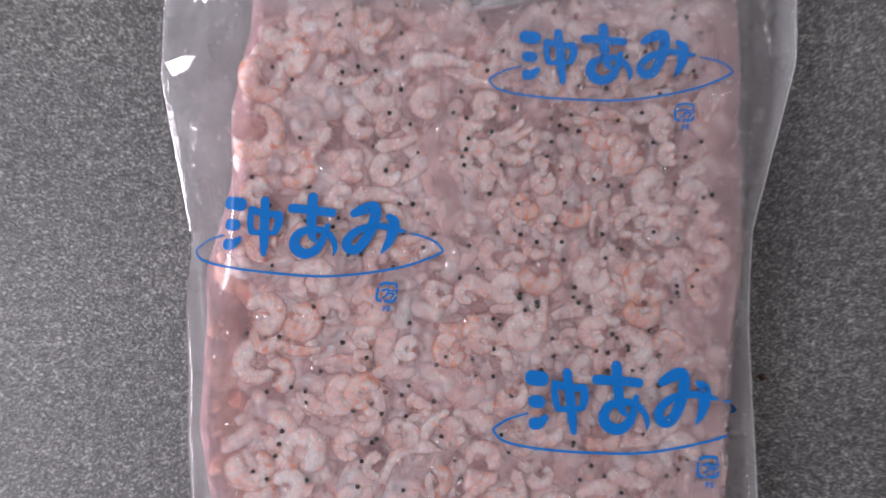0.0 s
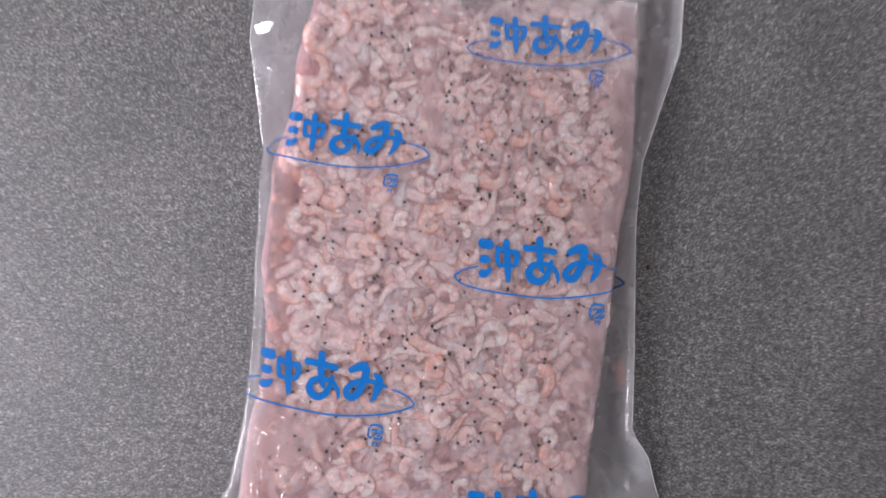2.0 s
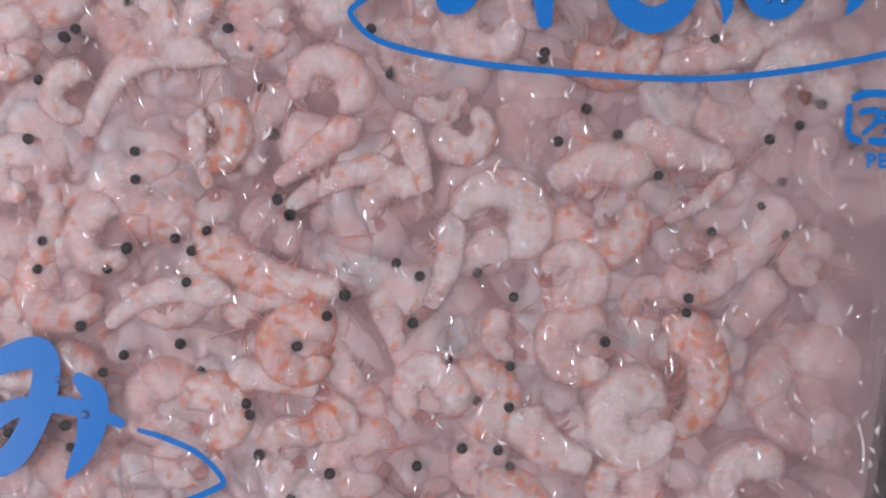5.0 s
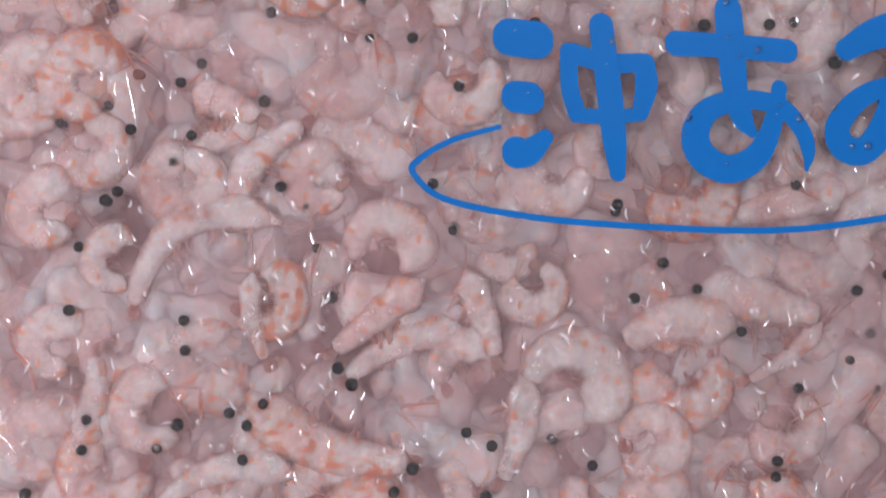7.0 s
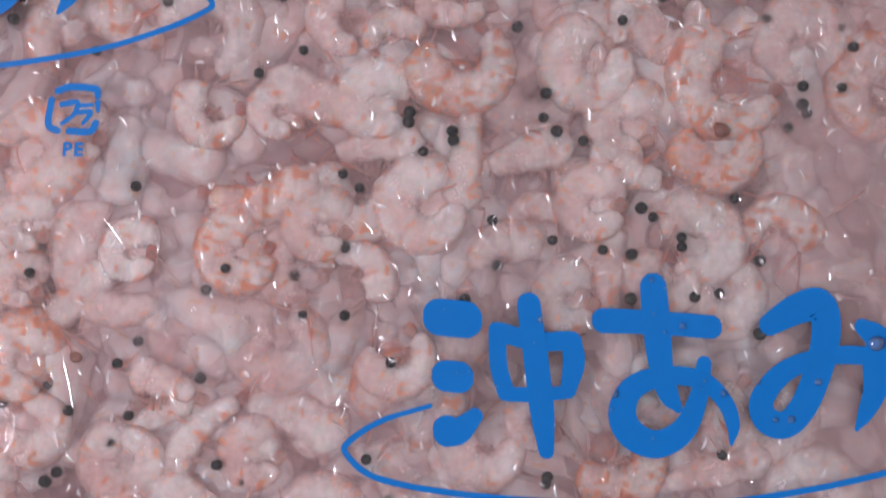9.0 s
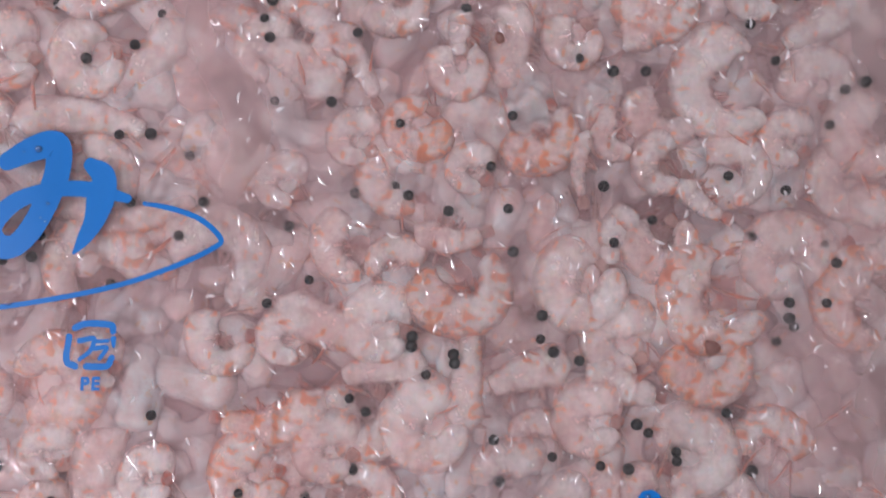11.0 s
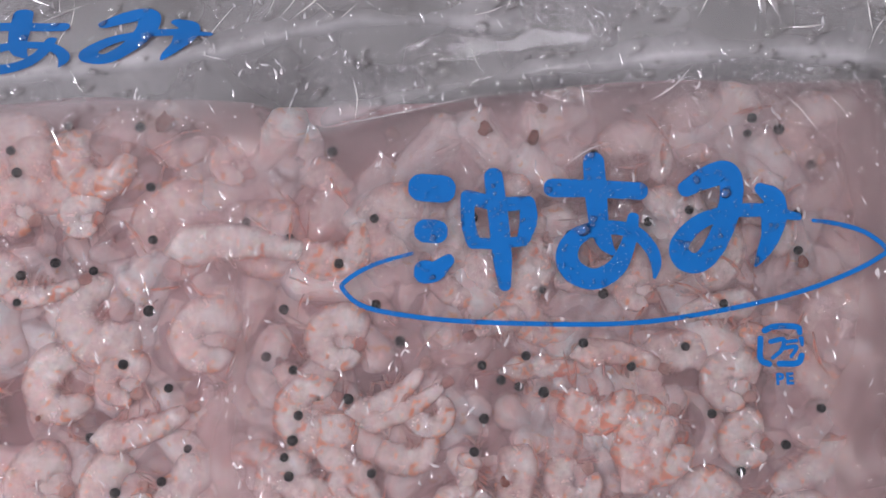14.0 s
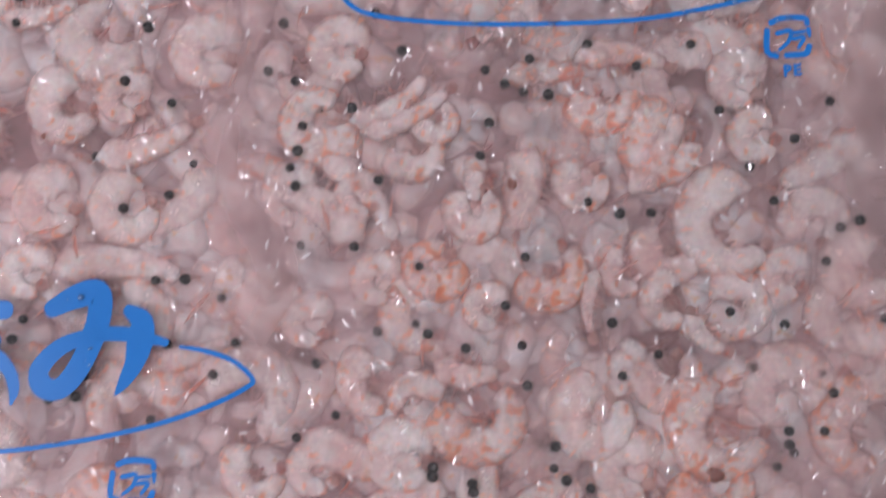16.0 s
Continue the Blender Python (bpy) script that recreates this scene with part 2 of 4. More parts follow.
add_box(bm, X0 - 0.1, X0, Y0, Y1, 1.80, TOP)
add_box(bm, X0 - 0.1, X0, Y0, -0.90, 0.80, 1.80)
add_box(bm, X0 - 0.1, X0, 0.46, Y1, 0.80, 1.80)
tagged(mesh_object("wall_west", bm, PLASTER, False), "plain white plaster wall with a window opening", "wall", kind="structure")
for name, box in (("wall_east", (X1, X1 + 0.1, Y0, Y1)), ("wall_north", (X0 - 0.1, X1 + 0.1, Y1, Y1 + 0.1)), ("wall_south", (X0 - 0.1, X1 + 0.1, Y0 - 0.1, Y0))):
    bm = bmesh.new()
    add_box(bm, *box, 0.0, TOP)
    tagged(mesh_object(name, bm, PLASTER, False), "plain white plaster wall", "wall", kind="structure")
bm = bmesh.new()
add_box(bm, X0 - 0.1, X1 + 0.1, Y0 - 0.1, Y1 + 0.1, TOP, TOP + 0.1)
tagged(mesh_object("ceiling", bm, PLASTER, False), "plain white ceiling", "ceiling", kind="structure")

# ---- the frozen block: outline in metres ----
BLOCK_LEFT = [(-0.154, -0.113), (-0.110, -0.109), (-0.076, -0.1025), (-0.049, -0.1045), (-0.026, -0.108), (0.019, -0.105), (0.069, -0.1035), (0.096, -0.102), (0.125, -0.0955), (0.140, -0.093)]
BLOCK_RIGHT = [(-0.154, 0.067), (-0.121, 0.070), (-0.089, 0.074), (-0.059, 0.078), (-0.025, 0.0815), (0.008, 0.085), (0.041, 0.0895), (0.140, 0.0910)]
BLOCK_Y0, BLOCK_Y1 = -0.155, 0.137
BLOCK_TOP = [(-0.115, 0.136), (-0.050, 0.138), (-0.022, 0.135), (-0.012, 0.130), (0.002, 0.1318), (0.019, 0.1348), (0.043, 0.1375), (0.090, 0.1360)]
CORE_TOP, FILM_TOP = 0.0346, 0.0386


def inside(x, y):
    """How far a place lies inside the block's outline, in metres."""
    wob = 0.0028 * noise.noise((x * 70, y * 70, 3.1))
    return min(x - lerp_table(y, BLOCK_LEFT), lerp_table(y, BLOCK_RIGHT) - x, y - BLOCK_Y0, lerp_table(x, BLOCK_TOP) - y) + wob


def core_z(x, y):
    d = inside(x, y)
    k = min(1.0, max(0.0, d / 0.009))
    return 0.004 + (CORE_TOP - 0.004) * math.sqrt(max(0.0, 1 - (1 - k) ** 2.2))


BAG_LEFT = [(-0.172, -0.138), (-0.160, -0.135), (-0.145, -0.126), (-0.112, -0.1200), (-0.059, -0.1185), (-0.003, -0.1185), (0.039, -0.1210), (0.111, -0.134), (0.169, -0.131), (0.27, -0.120)]
BAG_RIGHT = [(-0.172, 0.1220), (-0.160, 0.1210), (-0.125, 0.1075), (-0.111, 0.0965), (-0.065, 0.0965), (0.009, 0.0955), (0.044, 0.0985), (0.112, 0.1195), (0.181, 0.1225), (0.27, 0.1200)]
BAG_Y0, BAG_Y1 = -0.168, 0.262


def crumple(x, y):
    v = noise.noise((x * 34, y * 26, 1.7)) + 0.5 * noise.noise((x * 80, y * 50, 8.2))
    w = noise.noise((x * 130 + y * 40, y * 70, 4.4))
    u = 1 - abs(noise.noise((x * 48 - y * 22, y * 40 + x * 15, 6.6))) * 3
    return abs(v) + 0.25 * abs(w) + 0.55 * max(0.0, u)


FROST_GLEAM = [0.0]
FOLDS = [
    [(-0.0760, 0.1380), (-0.0659, 0.1386), (-0.0462, 0.1400), (-0.0264, 0.1423), (-0.0144, 0.1444), (-0.0024, 0.1466), (0.0156, 0.1451), (0.030, 0.1440)],
    [(-0.0139, 0.1267), (0.0021, 0.1312), (0.0191, 0.1346), (0.0433, 0.1373), (0.0634, 0.1383), (0.0903, 0.1356), (0.100, 0.134)],
]


def fold_near(x, y):
    """How close a place lies to one of the long soft folds across the mouth of the bag: 1 on the fold."""
    best = 0.0
    if y < 0.105 or y > 0.18:
        return best
    for line in FOLDS:
        if line[0][0] <= x <= line[-1][0]:
            at = lerp_table(x, line) + 0.0008 * noise.noise((x * 60, 0.0, 5.0))
            fade = smooth01((x - line[0][0]) / 0.006) * smooth01((line[-1][0] - x) / 0.012)
            d = y - at
            best = max(best, fade * math.exp(-(d / (0.0030 if d > 0 else 0.0011)) ** 2))
    return best




def film_z(x, y):
    """Height of the bag's upper film."""
    xl, xr = lerp_table(y, BAG_LEFT), lerp_table(y, BAG_RIGHT)
    bl, br = lerp_table(y, BLOCK_LEFT) + 0.004, lerp_table(y, BLOCK_RIGHT) - 0.002
    s = min(1.0, max(0.0, (x - xl) / (bl - xl)))
    hug = smooth01((0.065 - y) / 0.05)
    left = smooth01(s) * (1 - hug) + (1 - (0.012 + 0.04 * smooth01((-0.03 - y) / 0.06)) * (1 - s) ** 1.6) * smooth01(s / 0.07) * hug
    hug = smooth01((0.045 - y) / 0.05)
    s0 = 0.78 * hug
    right = smooth01(((xr - x) / (xr - br) - s0) / (1 - s0))
    bottom = smooth01((y - BAG_Y0) / 0.016)
    fall = 0.137 + 0.004 * math.sin(x * 34 + 0.6)
    top = 1 - 0.88 * smooth01((y - fall) / 0.055)
    k = min(left, right) * bottom * top
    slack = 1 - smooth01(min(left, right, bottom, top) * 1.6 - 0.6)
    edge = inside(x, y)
    FROST_GLEAM[0] = max(slack, smooth01((y - fall + 0.010 + 0.006 * noise.noise((x * 45, y * 45, 3.3))) / 0.012), 0.75 * smooth01((0.007 - edge) / 0.012), 0.40 * smooth01((y - 0.108) / 0.025))
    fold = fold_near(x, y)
    # milky slack film, and a white gleam painted on along each fold
    FROST_GLEAM[0] = min(1.3, FROST_GLEAM[0] * 0.44 + 0.55 * fold)
    z = 0.0035 + (FILM_TOP - 0.0035) * k + 0.0014 * fold
    z += 0.0002 * noise.noise((x * 55, y * 55, 0.0))
    z += slack * ((0.0055 + 0.001 * smooth01((y - 0.14) / 0.03)) * crumple(x, y) * smooth01(min(x - xl, xr - x) / 0.012) + 0.0008)
    return max(z, 0.0036 + flap(x, y))


def flap(x, y):
    """How far the loose right-hand edge of the bag stands off the worktop."""
    return 0.015 * smooth01((x - lerp_table(y, BAG_RIGHT) + 0.016) / 0.015) * smooth01((y + 0.150) / 0.04) * smooth01((0.24 - y) / 0.05)


def brim(y):
    """How far the frozen mass runs out past the krill on either side."""
    return 0.0025 + 0.0075 * smooth01((0.070 - y) / 0.04), 0.0040


def mass_z(x, y):
    """Top of the frozen mass, out to its smooth icy brim."""
    a, c = brim(y)
    d = min(x - lerp_table(y, BLOCK_LEFT) + a, lerp_table(y, BLOCK_RIGHT) + c - x, y - BLOCK_Y0 + 0.002, lerp_table(x, BLOCK_TOP) + 0.0025 - y)
    d += 0.0012 * noise.noise((x * 50, y * 50, 3.1))
    k = min(1.0, max(0.0, d / 0.009))
    z = 0.004 + (CORE_TOP - 0.004) * math.sqrt(max(0.0, 1 - (1 - k) ** 2.2))
    return min(z, film_z(x, y) - 0.0025)


block = tagged(new("frozen_krill_block"), "frozen slab of pale pink krill in milky ice", "frozen food")
rows = []
for j in range(190):
    y = BLOCK_Y0 - 0.002 + (BLOCK_Y1 - BLOCK_Y0 + 0.005) * j / 189
    xl, xr = lerp_table(y, BLOCK_LEFT) - brim(y)[0], lerp_table(y, BLOCK_RIGHT) + brim(y)[1]
    row = []
    for i in range(150):
        x = xl + (xr - xl) * i / 149
        z = mass_z(x, y)
        rough = smooth01(inside(x, y) / 0.006) * min(1.0, z / 0.02)
        z -= (0.0010 + 0.0016 * abs(noise.noise((x * 110, y * 110, 9.0)))) * rough
        z += 0.0012 * noise.noise((x * 210, y * 210, 5.0)) * rough
        row.append((x, y, z if 0 < i < 149 and 0 < j < 189 else 0.004))
    rows.append(row)
part("core", sheet(rows), CORE, block, "mauve pink frozen mass")


def cloud(x, y):
    """How milky the ice is: a band down the block, and towards its edges."""
    wob = 0.011 * noise.noise((x * 45, y * 45, 2.2))
    band = math.exp(-((x + 0.026 + wob) / 0.0055) ** 2) * smooth01((y - 0.022) / 0.03)
    right = smooth01((x + wob - lerp_table(y, BLOCK_RIGHT) + 0.026) / 0.018)
    low = smooth01((-0.055 - x + wob) / 0.02) * smooth01((-0.075 - y) / 0.025)
    return min(1.0, max(band, 0.9 * right, 0.8 * low, 0.6 * smooth01((y - 0.117 + wob) / 0.012)))


# the lowest sheet is the darkened one, shading gaps and deeper krill by colour
for n, (ice, lift, thick, what) in enumerate(((FOG_DEEP, 0.0004, 0.15, "pink ice tinted darker as depth shade"), (FOG_MID, 0.0010, 0.15, "clouded pink ice tinted darker as depth shade"), (FOG_MID, 0.0016, 0.2, "clouded ice"), (FOG, 0.0022, 0.25, "thin milky ice"), (VEIL, 0.0031, 0.42, "milky film of frost"))):
    rows, milk = [], []
    for j in range(100):
        y = BLOCK_Y0 + 0.001 + (BLOCK_Y1 - BLOCK_Y0 - 0.003) * j / 99
        xl, xr = lerp_table(y, BLOCK_LEFT) - brim(y)[0] + 0.002, lerp_table(y, BLOCK_RIGHT) + brim(y)[1] - 0.002
        xs = [xl + (xr - xl) * i / 79 for i in range(80)]
        rows.append([(x, y, min(mass_z(x, y) + lift + 0.0006 * noise.noise((x * 90, y * 90, 7.0 + n)), film_z(x, y) - 0.0020 + 0.00032 * n)) for x in xs])
        milk += [cloud(x, y) * thick for x in xs]
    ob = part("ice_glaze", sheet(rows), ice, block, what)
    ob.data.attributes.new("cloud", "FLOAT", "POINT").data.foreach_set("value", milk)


# ---- krill ----
def tube(bm, points, radii, flat=0.72, sides=12, lump=0.0, span=(0.0, 1.0), back=1, ends=(True, True)):
    """A tapering tube along points; span is the stretch of the animal that it covers, back the side its back is on."""
    rings = []
    along = bm.verts.layers.float_vector.get("along") or bm.verts.layers.float_vector.new("along")
    r0 = radii[len(radii) // 2] * 9000
    n = len(points)
    for i, (p, r) in enumerate(zip(points, radii)):
        a, b = Vector(points[max(0, i - 1)]), Vector(points[min(n - 1, i + 1)])
        way = (b - a).normalized()
        side = way.cross(Vector((0, 0, 1))).normalized()
        up = side.cross(way)
        ring = []
        for k in range(sides):
            w = 2 * math.pi * k / sides
            r = radii[i] * (1 + lump * noise.noise((p[0] * 330 + r0, p[1] * 330, math.cos(w) * 0.9)) + 0.5 * lump * noise.noise((p[0] * 900, p[1] * 900 + r0, k * 0.6)))
            v = bm.verts.new(Vector(p) + side * (r * math.cos(w)) + up * (r * flat * math.sin(w)))
            v[along] = (span[0] + (span[1] - span[0]) * i / (n - 1), back * math.cos(w), math.sin(w))
            ring.append(v)
        rings.append(ring)
    for a, b in zip(rings, rings[1:]):
        for k in range(sides):
            bm.faces.new((a[k], a[(k + 1) % sides], b[(k + 1) % sides], b[k]))
    if ends[0]:
        bm.faces.new(rings[0][::-1])
    if ends[1]:
        bm.faces.new(rings[-1])


def body_radius(s, r):
    """Half width along a krill, from its beak (0) over its carapace to its tail (1)."""
    if s < 0.36:
        wide = 0.18 + 0.92 * smooth01(s / 0.19) ** 0.8 if s < 0.19 else 1.10 - 0.12 * smooth01((s - 0.2) / 0.16)
    else:
        k = (s - 0.36) / 0.64
        ring = (k * 6) % 1.0
        wide = (1.0 - 0.50 * k ** 1.7) * (0.94 + 0.09 * ring)
    end = 1.0 if s < 0.965 else max(0.15, 1 - ((s - 0.965) / 0.035) ** 2)
    return r * wide * end


def spike(bm, a, b, r0, r1):
    tube(bm, [a, (Vector(a) + Vector(b)) / 2 + Vector((0, 0, 0.0003)), b], [r0, (r0 + r1) / 2, r1], 0.6, 5)


def flatten(bm, h):
    """Press the upper side against the film."""
    for v in bm.verts:
        if v.co.z > h:
            v.co.z = h + (v.co.z - h) * 0.25


KRILL_THINGS = []
SPOTS = []


def krill_body(path, radius, inward, warm, depth_z, reach, rng, fill=0.0, back=1, closed=False):
    """One krill along path (metres, from its base); inward gives the side that the legs grow from."""
    thing = tagged(new("krill"), "", "krill", "krill in the frozen block")
    parts = []
    n = len(path)
    radii = [body_radius(i / (n - 1), radius) for i in range(n)]
    flesh, shell = (SALMON, SALMON_SHELL) if warm >= 0.9 else (KRILL, SHELL)
    bm = bmesh.new()
    tube(bm, path, [r * 0.87 for r in radii], 0.66, 12, 0.05, back=back)
    flatten(bm, radius * 0.34)
    parts.append(part("flesh", bm, flesh, thing, "whitish flesh"))
    cut = int(0.37 * (n - 1))
    bm = bmesh.new()
    tube(bm, path[:cut + 2], [r * 1.03 for r in radii[:cut + 2]], 0.70, 14, 0.03, (0.0, (cut + 1) / (n - 1)), back, (True, False))
    flatten(bm, radius * 0.40)
    parts.append(part("carapace", bm, shell, thing, "clear head shell"))
    bm = bmesh.new()
    tube(bm, path[cut:], radii[cut:], 0.70, 14, 0.03, (cut / (n - 1), 1.0), back, (False, True))
    flatten(bm, radius * 0.40)
    parts.append(part("abdomen", bm, shell, thing, "clear ringed tail shell"))
    bm = bmesh.new()
    if fill:
        bmesh.ops.create_uvsphere(bm, u_segments=18, v_segments=8, radius=1.0)
        for v in bm.verts:
            lump = 1 + 0.05 * noise.noise((v.co.x * 2 + fill * 5000, v.co.y * 2, v.co.z * 2))
            v.co = (v.co.x * fill * lump, v.co.y * fill * lump, v.co.z * radius * 0.42 * lump - radius * (0.20 if closed else 0.5))
        gills = part("gills", bm, GILL if closed else FIN, thing, "pale folded gills")
        parts.append(gills)
        bm = bmesh.new()
    for k in range(10):
        s = 0.14 + 0.56 * k / 9 + rng.uniform(-0.02, 0.02)
        i = int(s * (n - 1))
        p = Vector(path[i])
        q = inward(p, i)
        d = (q - p).normalized()
        along = (Vector(path[min(n - 1, i + 2)]) - Vector(path[max(0, i - 2)])).normalized()
        base = p + d * radii[i] * 0.55
        tip = p + d * (radii[i] + reach * rng.uniform(0.35, 0.8)) + along * reach * rng.uniform(0.3, 1.0) + Vector((rng.uniform(-1, 1), rng.uniform(-1, 1), rng.uniform(-0.4, 0.5))) * 0.0014
        spike(bm, base, tip, 0.00060 * rng.uniform(0.6, 1.2), 0.00022)
    parts.append(part("legs", bm, FIN, thing))
    bm = bmesh.new()
    tail, before = Vector(path[-1]), Vector(path[-4])
    out = (tail - before).normalized()
    for turn in (-0.3, 0.0, 0.3):
        d = out.copy()
        d.rotate(Euler((0, 0, turn)))
        tube(bm, [tail - d * 0.0006, tail + d * 0.0008, tail + d * 0.0017, tail + d * 0.0022], [0.0004, 0.0007, 0.0006, 0.0001], 0.35, 6)
    parts.append(part("tail_fan", bm, FIN, thing))
    bm = bmesh.new()
    head, after = Vector(path[0]), Vector(path[6])
    out = (head - after).normalized()
    for turn in (-0.25, 0.12):
        d = out.copy()
        d.rotate(Euler((0, 0, turn + rng.uniform(-0.2, 0.2))))
        long = rng.uniform(0.003, 0.0065)
        spike(bm, head - d * 0.0004, head + d * long + Vector((0, 0, rng.uniform(-0.0006, 0.0008))), 0.00026, 0.00010)
    parts.append(part("antennae", bm, FIN, thing))
    for p in parts:
        p.color = (1, 1, 1, warm)
    thing.location.z = depth_z
    return thing


def label_krill(thing, kind, warm, depth):
    tone = "salmon-orange" if warm >= 0.9 else "orange-freckled" if warm > 0.6 else "pale pink"
    veil = "clouded deep under milky ice" if depth > 0.9 else "frozen near the surface under the film"
    tagged(thing, f"{kind} {tone} krill {veil}")
    thing["category"] = "krill"


def curled(x, y, r, start, sweep, depth=0.0, warm=0.35):
    """A curled krill: middle and outer radius in mm, angles in degrees, depth below the surface in mm."""
    x, y, r = x / 1000, y / 1000, r / 1000
    rng = random.Random(int(x * 1e5) * 7919 + int(y * 1e5))
    thick = min(0.0042, max(0.0019, r * 0.50))
    if abs(sweep) < 270:
        thick *= 0.92
    mid = r * 1.04 - thick * 0.92
    n = 46
    path = []
    for i in range(n):
        s = i / (n - 1)
        a = radians(start + sweep * s)
        rr = mid * (1 - (0.26 * max(0.0, s - 0.55) if abs(sweep) > 280 else 0.0)) * (1 + 0.015 * math.sin(3 * a + x * 900))
        path.append((rr * math.cos(a), rr * math.sin(a) * 1.0, (0.0009 * (s - 0.3) if abs(sweep) > 280 else 0.0)))
    top = core_z(x, y) + FILM_TOP - CORE_TOP - 0.0008
    thing = krill_body(path, thick, lambda p, i: Vector((0, 0, -0.0002)), warm, top - thick * 0.48 - depth / 1000, max(0.001, mid - thick) * 0.95, rng, mid * 0.96, 1 if sweep > 0 else -1, abs(sweep) >= 295)
    thing.location.x, thing.location.y = x, y
    label_krill(thing, "tightly curled" if abs(sweep) > 260 else "half-curled", warm, depth)
    KRILL_THINGS.append(thing)
    SPOTS.append((x, y, r))
    return thing


def straight(hx, hy, tx, ty, bend, width, depth=0.0, warm=0.35):
    """A stretched krill from its head to its tail, in mm; bend is the bow to its side."""
    h, t = Vector((hx, hy, 0)) / 1000, Vector((tx, ty, 0)) / 1000
    rng = random.Random(int(hx * 100) * 7919 + int(hy * 100))
    mid = (h + t) / 2
    side = (t - h).normalized().cross(Vector((0, 0, 1)))
    bend += rng.choice((-1, 1)) * (t - h).length * 1000 * rng.uniform(0.03, 0.10)
    n = 44
    path = [((h - mid).lerp(t - mid, i / (n - 1)) + side * (bend / 1000 * 4 * (i / (n - 1)) * (1 - i / (n - 1))) + Vector((0, 0, 0.0003 * math.sin(i * 0.35)))) for i in range(n)]
    thick = min(0.0037, width / 1550)
    top = core_z(mid.x, mid.y) + FILM_TOP - CORE_TOP - 0.0008
    turn = side if bend <= 0 else -side
    thing = krill_body(path, thick, lambda p, i: Vector(p) + turn * 0.01, warm, top - thick * 0.48 - depth / 1000, 0.0014, rng)
    thing.location.x, thing.location.y = mid.x, mid.y
    label_krill(thing, "stretched", warm, depth)
    KRILL_THINGS.append(thing)
    for k in (0.15, 0.5, 0.85):
        q = h.lerp(t, k)
        SPOTS.append((q.x, q.y, (t - h).length * 0.22))
    return thing


bm = bmesh.new()
bmesh.ops.create_icosphere(bm, subdivisions=2, radius=1.0)
EYE_MESH = bpy.data.meshes.new("eye")
bm.to_mesh(EYE_MESH)
bm.free()
EYE_MESH.materials.append(EYE)
EYE_MESH.polygons.foreach_set("use_smooth", [True] * len(EYE_MESH.polygons))


def eye_at(x, y, depth=0.2, size=0.95):
    """A round black eye, on the krill that lies nearest."""
    x, y = x / 1000, y / 1000
    thing = min(KRILL_THINGS, key=lambda o: (o.location.x - x) ** 2 + (o.location.y - y) ** 2)
    ob = new("eye", EYE_MESH)
    ob.parent = thing
    size = size * (0.82 + 0.36 * abs(noise.noise((x * 900, y * 900, 0.5))))
    z = core_z(x, y) + FILM_TOP - CORE_TOP - 0.0011 - depth / 1000
    ob.location = (x - thing.location.x, y - thing.location.y, z - thing.location.z)
    ob.scale = (size / 1000, size / 1000, size / 1000)
    SPOTS_EYE.append((x, y))
    return ob


SPOTS_EYE = []

curled(-41.4, -28.2, 6.2, 60, 300, 0.0, 0.35)
curled(-60.6, -31.8, 6.2, 20, 300, 0.0, 0.35)
curled(-51.2, -39.2, 5.3, 45, 250, 0.0, 0.35)
curled(-12.7, -38.1, 7.0, -60, 265, 1.0, 0.35)
curled(5.0, -39.0, 4.9, 180, 200, 1.0, 0.35)
curled(8.7, -44.8, 5.3, 150, 280, 0.0, 0.35)
curled(13.5, -58.8, 8.6, -70, 250, 0.0, 0.35)
curled(24.6, -67.1, 6.2, 200, 335, 0.0, 0.35)
curled(30.0, -58.1, 8.2, 150, 240, 0.5, 0.80)
curled(-16.2, -78.0, 7.0, -0, 340, 0.0, 0.80)
curled(3.1, -85.1, 6.4, -60, 300, 0.0, 0.35)
curled(35.1, -89.4, 8.1, 20, 345, 0.0, 0.35)
curled(26.6, -77.8, 7.0, 30, 300, 0.0, 0.35)
curled(36.8, -82.8, 12.3, 75, -140, 0.0, 0.80)
curled(16.3, -76.1, 4.9, 100, 170, 0.5, 0.35)
curled(-46.3, -61.0, 6.6, 60, 260, 0.0, 0.35)
curled(-30.0, -45.5, 6.2, 100, -250, 0.0, 0.80)
curled(20.2, -44.0, 7.0, -0, 300, 2.0, 0.35)
curled(50.5, -40.0, 7.0, 170, 220, 1.0, 0.35)
curled(50.7, -58.2, 7.0, 40, 250, 2.2, 0.35)
curled(62.1, -85.5, 10.3, -0, 330, 1.5, 0.35)
curled(-37.4, -87.2, 7.0, 10, 320, 1.0, 0.35)
curled(-7.2, -95.6, 7.0, -0, 320, 1.0, 0.35)
curled(-52.0, -51.1, 6.2, 80, 250, 1.0, 0.35)
curled(-60.2, -51.1, 5.8, -0, 300, 0.6, 0.35)
curled(-62.6, -65.0, 6.6, -0, 300, 0.6, 0.35)
curled(-58.6, -74.0, 4.5, -0, 300, 1.0, 0.35)
curled(-18.7, -93.9, 4.9, -0, 300, 1.0, 0.35)
curled(-34.2, -95.4, 5.3, -0, 300, 1.0, 0.35)
curled(11.6, -96.6, 5.3, -0, 300, 1.2, 0.35)
curled(-1.3, -56.3, 6.2, 20, 190, 0.4, 0.35)
curled(-21.7, -28.2, 5.8, 30, 300, 0.8, 0.35)
curled(12.1, -28.3, 7.0, 100, 280, 0.6, 0.35)
curled(31.9, -30.8, 7.6, 180, 240, 0.0, 0.80)
curled(61.5, -64.9, 4.9, -0, 300, 1.0, 0.35)
curled(37.4, -72.1, 4.9, 30, 260, 1.5, 0.35)
